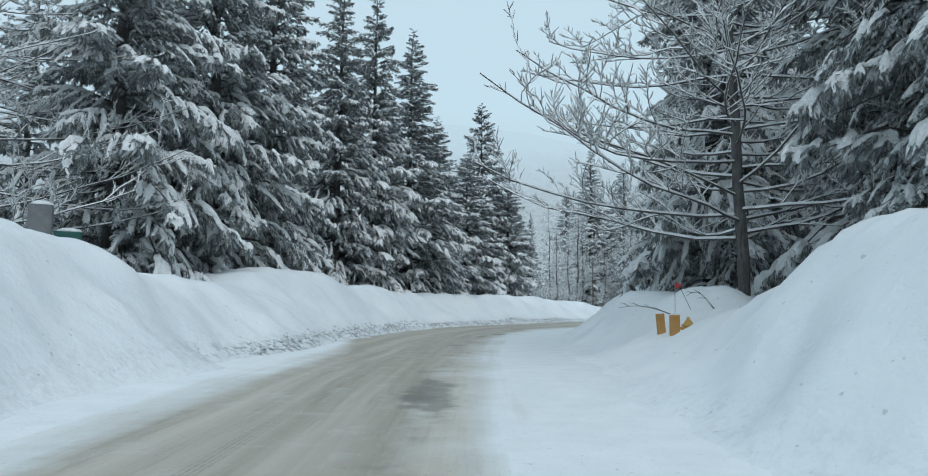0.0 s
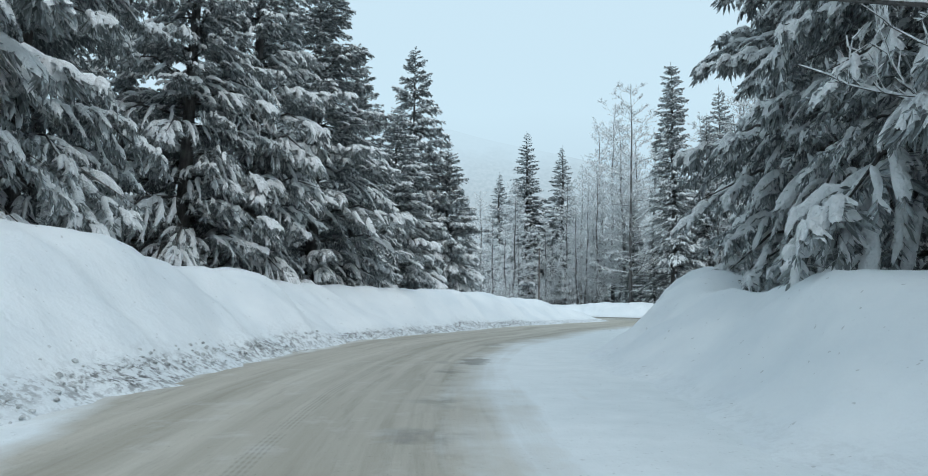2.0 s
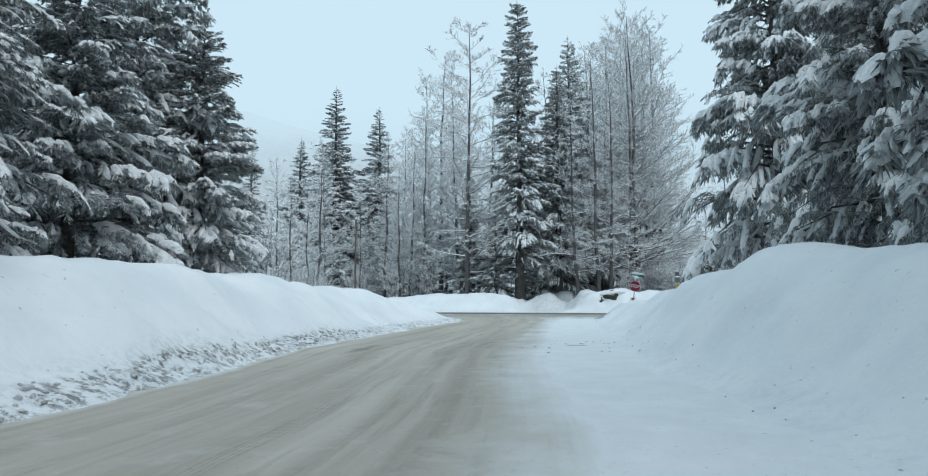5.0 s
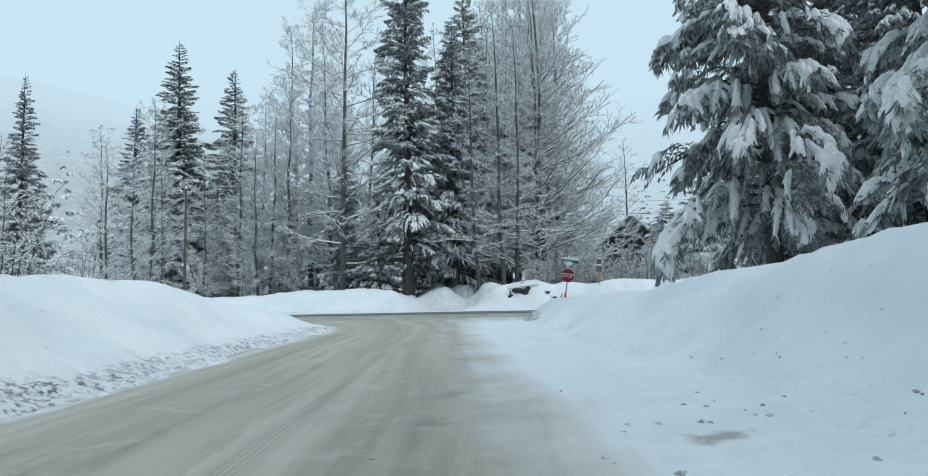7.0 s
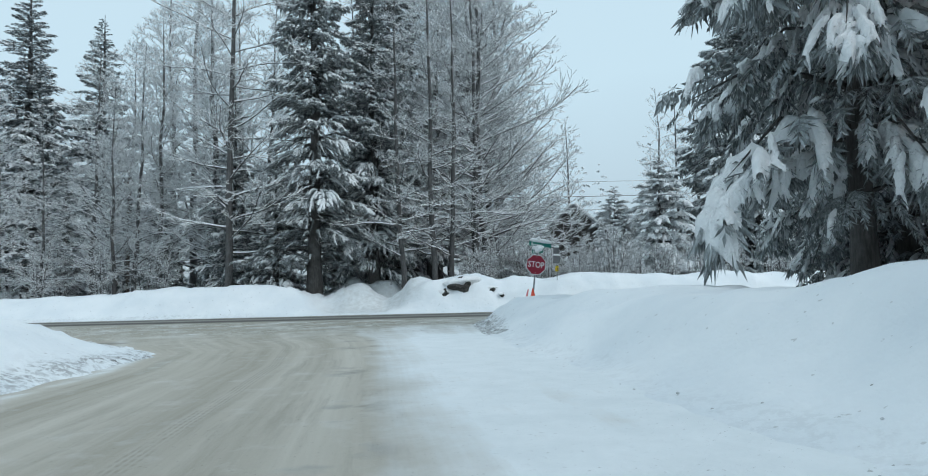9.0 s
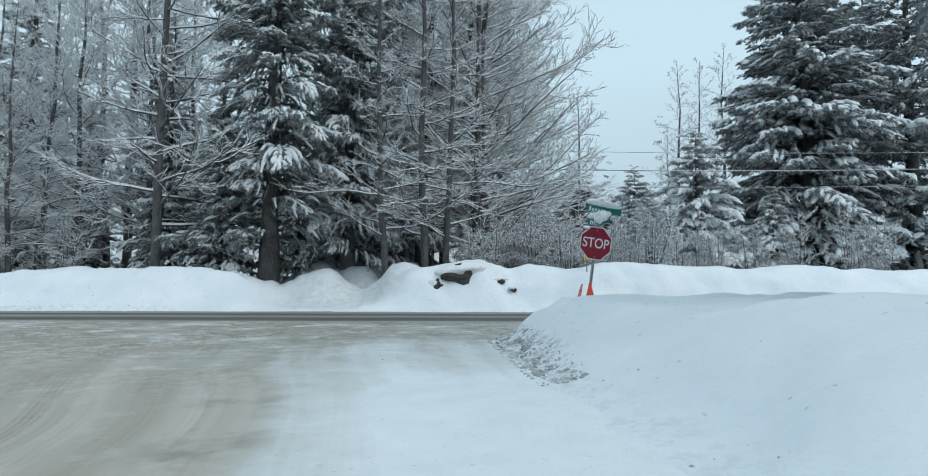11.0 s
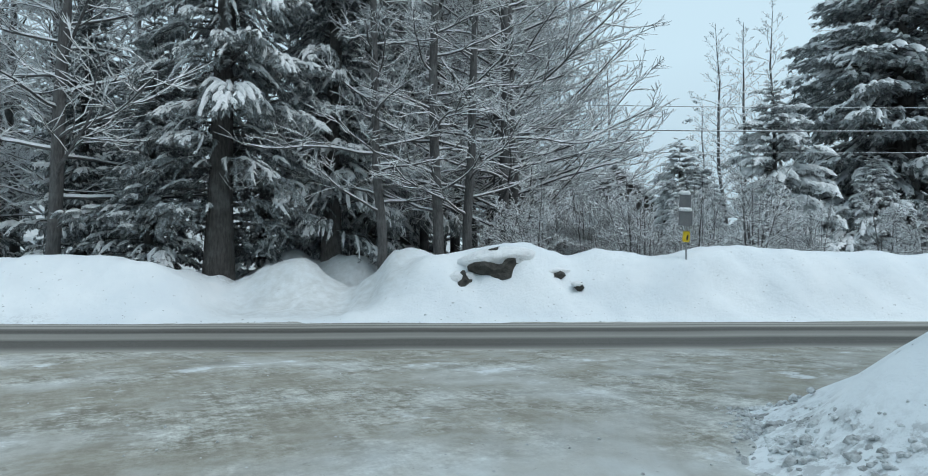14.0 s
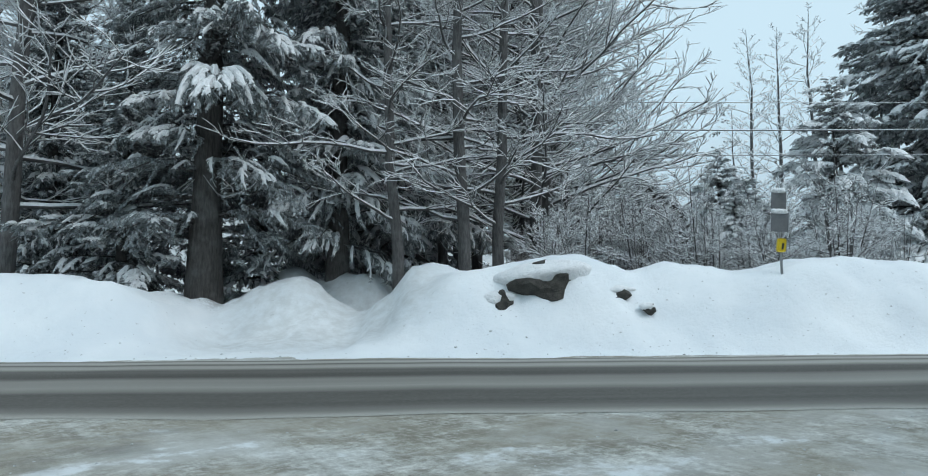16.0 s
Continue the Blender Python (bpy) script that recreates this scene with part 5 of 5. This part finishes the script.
# ---- boulders in the far bank ----
def boulder(q, s, z, sx, sy, sz, turn, seed):
    x, y = mp(q, s)
    rng = random.Random(seed)
    root = thing("boulder", Matrix.Translation((x, y, z)) @ pose(0, 0, 0, 4, -6, turn), "dark mossy boulder showing through the snow bank", "boulder", "boulders in the snow bank")
    part("stone", lump(bmesh.new(), Matrix.Diagonal((sx, sy, sz, 1)), rng, 3, 0.6), M_ROCK, root)
    smoothed(part("snow_cap", lump(bmesh.new(), pose(0.0, 0.55 * sy, sz * 0.50) @ Matrix.Diagonal((sx * 1.45, sy * 1.35, sz * 0.75, 1)), rng, 3, 0.16), M_TSNOW, root, "thick cap of snow"))


boulder(93.80, -23.35, 1.52, 0.90, 0.72, 0.50, -39, 1)
boulder(93.55, -24.4, 1.05, 0.40, 0.36, 0.30, -20, 2)
boulder(93.92, -21.95, 1.24, 0.60, 0.45, 0.24, -50, 3)
boulder(93.3, -21.0, 0.97, 0.15, 0.13, 0.12, 10, 4)

# ---- utility poles and cables ----
def utility_pole(x, y, h, r, label, arms):
    gz = ground_z(x, y)
    root = thing("utility_pole", Matrix.Translation((x, y, gz)), label, "utility pole", "utility poles")
    part("mast", rod(bmesh.new(), (0, 0, -0.5), (0, 0, h), r, r * 0.72, 12), M_WOOD, root)
    if arms:
        part("cross_arm", box(bmesh.new(), 0.10, 1.8, 0.12, pose(0, 0, h - 0.5, 0, 0, -39), 0.01), M_WOOD, root)
    smoothed(part("snow_cap", lump(bmesh.new(), pose(0, 0, h + 0.02) @ Matrix.Diagonal((r, r, 0.10, 1)), random.Random(4), 2, 0.1), M_TSNOW, root, "cap of snow"))


utility_pole(29.9, 113.5, 10.0, 0.15, "brown wooden utility pole among the trees", True)
utility_pole(17.3, 88.6, 8.0, 0.085, "grey wooden utility pole beside the main road", False)
utility_pole(*mp(106.5, 22), 10.0, 0.15, "brown wooden utility pole among the trees", True)


def cable(q, z, sag, r):
    root = thing("overhead_cable", Matrix.Translation((*mp(q, -13.8), z)), "overhead cable rimed with snow along the main road", "cable", "overhead cables")
    us = np.linspace(-1, 1, 25)
    p = np.stack([ALONG[0] * us * 35.8, ALONG[1] * us * 35.8, sag * us ** 2], 1)
    part_np("wire", *tube(p, np.full(25, r), 5), M_WIRE, root, "", True)
    part_np("snow_load", *tube(p + np.array([0, 0, r * 1.1]), np.full(25, r * 0.95), 4), M_TSNOW, root, "", True)


cable(106.5, 8.75, 0.9, 0.022)
cable(106.9, 7.7, 0.8, 0.012)
cable(106.1, 9.9, 0.7, 0.012)


# ---- road sign seen from behind, with a yellow tag ----
def back_sign():
    x, y = 46.6, 83.5
    gz = ground_z(x, y)
    root = thing("road_sign", Matrix.Translation((x, y, gz)) @ pose(0, 0, 0, 0, 0, -46), "two grey sign backs on a steel post capped with snow", "road sign")
    part("post", box(bmesh.new(), 0.05, 0.05, 4.2 - gz, pose(0, 0, (4.0 - gz) / 2 - 0.1), 0.005), M_STEEL, root)
    for z, w, h in ((3.62, 0.36, 0.44), (3.08, 0.42, 0.48)):
        part("panel", box(bmesh.new(), w, 0.01, h, pose(0, -0.03, z - gz, 0, 4, 0), 0.004), M_GREY, root)
        smoothed(part("snow_cap", snow_cap(bmesh.new(), w, 0.12, 0.15, pose(0, -0.03, z - gz + h / 2, 0, 4, 0), random.Random(int(z * 9))), M_TSNOW, root, "loaf of snow"))
    tag = part("tag", box(bmesh.new(), 0.20, 0.012, 0.34, pose(0.0, -0.05, 2.5 - gz, 0, 6, 0), 0.05), M_YEL, root, "yellow tag with a black mark")
    part("mark", box(bmesh.new(), 0.05, 0.004, 0.16, pose(0.03, -0.06, 2.47 - gz, 0, 10, 0), 0.001), M_HOLE, tag)


back_sign()


# ---- houses ----
def house(x, y, turn, w, d, eave, ridge, label, base=0.0, lit=True):
    gz = ground_z(x, y) + base
    root = thing("house", Matrix.Translation((x, y, gz)) @ pose(0, 0, 0, 0, 0, turn), label, "house")
    bm = bmesh.new()
    prof = [(-w / 2, -1), (w / 2, -1), (w / 2, eave), (0, ridge), (-w / 2, eave)]
    a, b = [bm.verts.new((px_, -d / 2, pz)) for px_, pz in prof], [bm.verts.new((px_, d / 2, pz)) for px_, pz in prof]
    bm.faces.new(a)
    bm.faces.new(b[::-1])
    for i in range(5):
        bm.faces.new((a[i], b[i], b[(i + 1) % 5], a[(i + 1) % 5]))
    bmesh.ops.recalc_face_normals(bm, faces=bm.faces[:])
    part("wall", bm, M_CABIN, root)
    sl = math.atan2(ridge - eave, w / 2)
    run_ = math.hypot(ridge - eave, w / 2) + 0.7
    for sg in (-1, 1):
        m = pose(sg * (run_ / 2 - 0.0) * math.cos(sl), 0, ridge + 0.08 - run_ / 2 * math.sin(sl), 0, sg * math.degrees(sl), 0)
        roof = part("roof", box(bmesh.new(), run_, d + 1.2, 0.14, m, 0.02), M_CABIN, root)
        smoothed(part("snow_load", box(bmesh.new(), run_ - 0.08, d + 1.1, 0.34, m @ pose(0, 0, 0.24), 0.15), M_TSNOW, roof, "thick slab of snow"))
        part("fascia", box(bmesh.new(), run_, 0.05, 0.22, m @ pose(0, -d / 2 - 0.63, 0.0), 0.005), M_FASCIA, root, "pale grey fascia board")
    n_b = int(w / 0.22)
    for k in range(n_b):
        bx = -w / 2 + (k + 0.5) * w / n_b
        top = eave + (ridge - eave) * (1 - abs(bx) / (w / 2)) - 0.08
        part("batten", box(bmesh.new(), 0.05, 0.03, top + 0.8, pose(bx, -d / 2 - 0.015, (top - 0.8) / 2)), M_CABIN, root)
    if lit:
        win = part("window", box(bmesh.new(), 1.2, 0.06, 1.1, pose(0.3, -d / 2 - 0.03, eave - 0.6)), M_FASCIA, root, "pale window frame")
        for sx in (-0.27, 0.27):
            part("pane", box(bmesh.new(), 0.46, 0.02, 0.9, pose(0.3 + sx, -d / 2 - 0.065, eave - 0.6)), M_GLASS, win)
        part("ledge", box(bmesh.new(), w + 0.3, 0.5, 0.14, pose(0, -d / 2 - 0.25, eave - 0.25), 0.03), M_TSNOW, root, "snowy ledge across the gable")
    return root


house(83.4, 112.0, -50, 15.0, 12, 3.6, 10.4, "dark brown gabled house with thick snow on its steep roof", -0.6)
house(-9.6, 49.5, 12, 5.0, 6, 3.0, 5.0, "dark brown cabin under the trees behind the snow bank", 0.0, False)


def low_wall():
    x, y = mp(104.5, -29.5)
    gz = ground_z(x, y)
    root = thing("timber_wall", Matrix.Translation((x, y, gz)) @ pose(0, 0, 0, 0, 0, -39), "low weathered timber wall with snow on top", "wall")
    for k in range(5):
        part("board", box(bmesh.new(), 7.0, 0.08, 0.28, pose(-1.5, 0, -0.5 + k * 0.29), 0.01), M_WOOD, root)
    smoothed(part("snow_cap", snow_cap(bmesh.new(), 7.0, 0.5, 0.4, pose(-1.5, 0, 0.8), random.Random(6)), M_TSNOW, root, "thick cap of snow"))


low_wall()


def utility_box(x, y, w, h, mat, label, name):
    gz = ground_z(x, y)
    root = thing(name, Matrix.Translation((x, y, gz)) @ pose(0, 0, 0, 0, 0, 25), label, "utility box", "boxes on the bank")
    body = part("body", box(bmesh.new(), w, w * 0.7, h + 0.4, pose(0, 0, (h - 0.4) / 2), 0.02), mat, root)
    part("door", box(bmesh.new(), w * 0.86, 0.012, h * 0.8, pose(0, -w * 0.35 - 0.004, h / 2), 0.004), mat, body)
    smoothed(part("snow_cap", lump(bmesh.new(), pose(0, 0, h + 0.02) @ Matrix.Diagonal((w * 0.5, w * 0.34, 0.09, 1)), random.Random(2), 2, 0.15), M_TSNOW, root, "thin cap of snow"))


utility_box(-10.2, 15.7, 0.5, 1.85, M_GREY, "grey metal utility box behind the snow bank", "utility_box")
utility_box(-10.4, 17.2, 0.6, 1.5, M_BOX, "green metal utility box behind the snow bank", "transformer_box")


# ---- ploughed lumps at the feet of the banks ----
def chunks(name, places, label):
    rng = random.Random(17)
    protos = []
    for k in range(6):
        bm = lump(bmesh.new(), Matrix(), rng, 1, 0.55)
        protos.append((np.array([v.co[:] for v in bm.verts]), np.array([[v.index for v in f.verts] for f in bm.faces])))
        bm.free()
    hp = Heap()
    xs, ys = np.array([p[0] for p in places]), np.array([p[1] for p in places])
    zs = np.maximum(ground_height(xs, ys)[0], 0.0)
    for (x, y, r), z in zip(places, zs):
        v, f = protos[rng.randrange(6)]
        a = rng.random() * 6.28
        R = np.array([[math.cos(a), -math.sin(a), 0], [math.sin(a), math.cos(a), 0], [0, 0, 1]])
        hp.add((v * np.array([r, r * rng.uniform(0.6, 1), r * rng.uniform(0.45, 0.8)])) @ R.T + np.array([x, y, z - r * 0.05]), f)
    return tagged(new(name, mesh_np(name, *hp.get(), [M_CHUNK])), label, "snow lumps", "", "stuff")


crng = random.Random(23)
heap = []
for (ax, ay, _), (bx, by, _) in zip(LEFT[5:20], LEFT[6:21]):
    ln = math.hypot(bx - ax, by - ay)
    nx, ny = -(by - ay) / ln, (bx - ax) / ln
    for k in range(int(ln * 26)):
        u, o = crng.random(), abs(crng.gauss(0.30, 0.15))
        heap.append((ax + (bx - ax) * u + nx * o, ay + (by - ay) * u + ny * o, crng.uniform(0.015, 0.05) * (1.5 if crng.random() < 0.15 else 1)))
chunks("ploughed_lumps", heap, "grey lumps of dirty ploughed snow along the bank")
tip = []
for (ax, ay, _), (bx, by, _) in zip(RIGHT[23:26], RIGHT[24:27]):
    ln = math.hypot(bx - ax, by - ay)
    nx, ny = (by - ay) / ln, -(bx - ax) / ln
    for k in range(int(ln * 240)):
        u, o = crng.random(), max(-0.15, crng.gauss(0.20, 0.15))
        tip.append((ax + (bx - ax) * u + nx * o, ay + (by - ay) * u + ny * o, crng.uniform(0.010, 0.034) * (2.0 if crng.random() < 0.10 else 1)))
chunks("ploughed_lumps", tip, "grey lumps of icy snow at the end of the bank")
loose = [(13.3 + crng.gauss(0, 1.6), 50.5 + crng.gauss(0, 1.6), crng.uniform(0.015, 0.05)) for k in range(40)] + [(28.3 + crng.gauss(0, 0.25), 73.6 + crng.gauss(0, 0.5), crng.uniform(0.01, 0.03)) for k in range(25)]
for k in range(420):
    x, y = mp(91.75 + abs(crng.gauss(0.2, 0.7)), crng.uniform(-55, 2))
    loose.append((x, y, crng.uniform(0.008, 0.028) * (1.8 if crng.random() < 0.1 else 1)))
for (ax, ay, _), (bx, by, _) in zip(RIGHT[12:23], RIGHT[13:24]):
    ln = math.hypot(bx - ax, by - ay)
    nx, ny = (by - ay) / ln, -(bx - ax) / ln
    for k in range(int(ln * 2.5)):
        u, o = crng.random(), abs(crng.gauss(0.1, 0.6))
        loose.append((ax + (bx - ax) * u + nx * o, ay + (by - ay) * u + ny * o, crng.uniform(0.010, 0.026)))
for k in range(900):
    x, y = mp(crng.uniform(74.5, 84.6), crng.uniform(-42, -19))
    loose.append((x, y, crng.uniform(0.006, 0.018) * (1.8 if crng.random() < 0.06 else 1)))
chunks("loose_lumps", loose, "small loose lumps of dirty snow on the road")
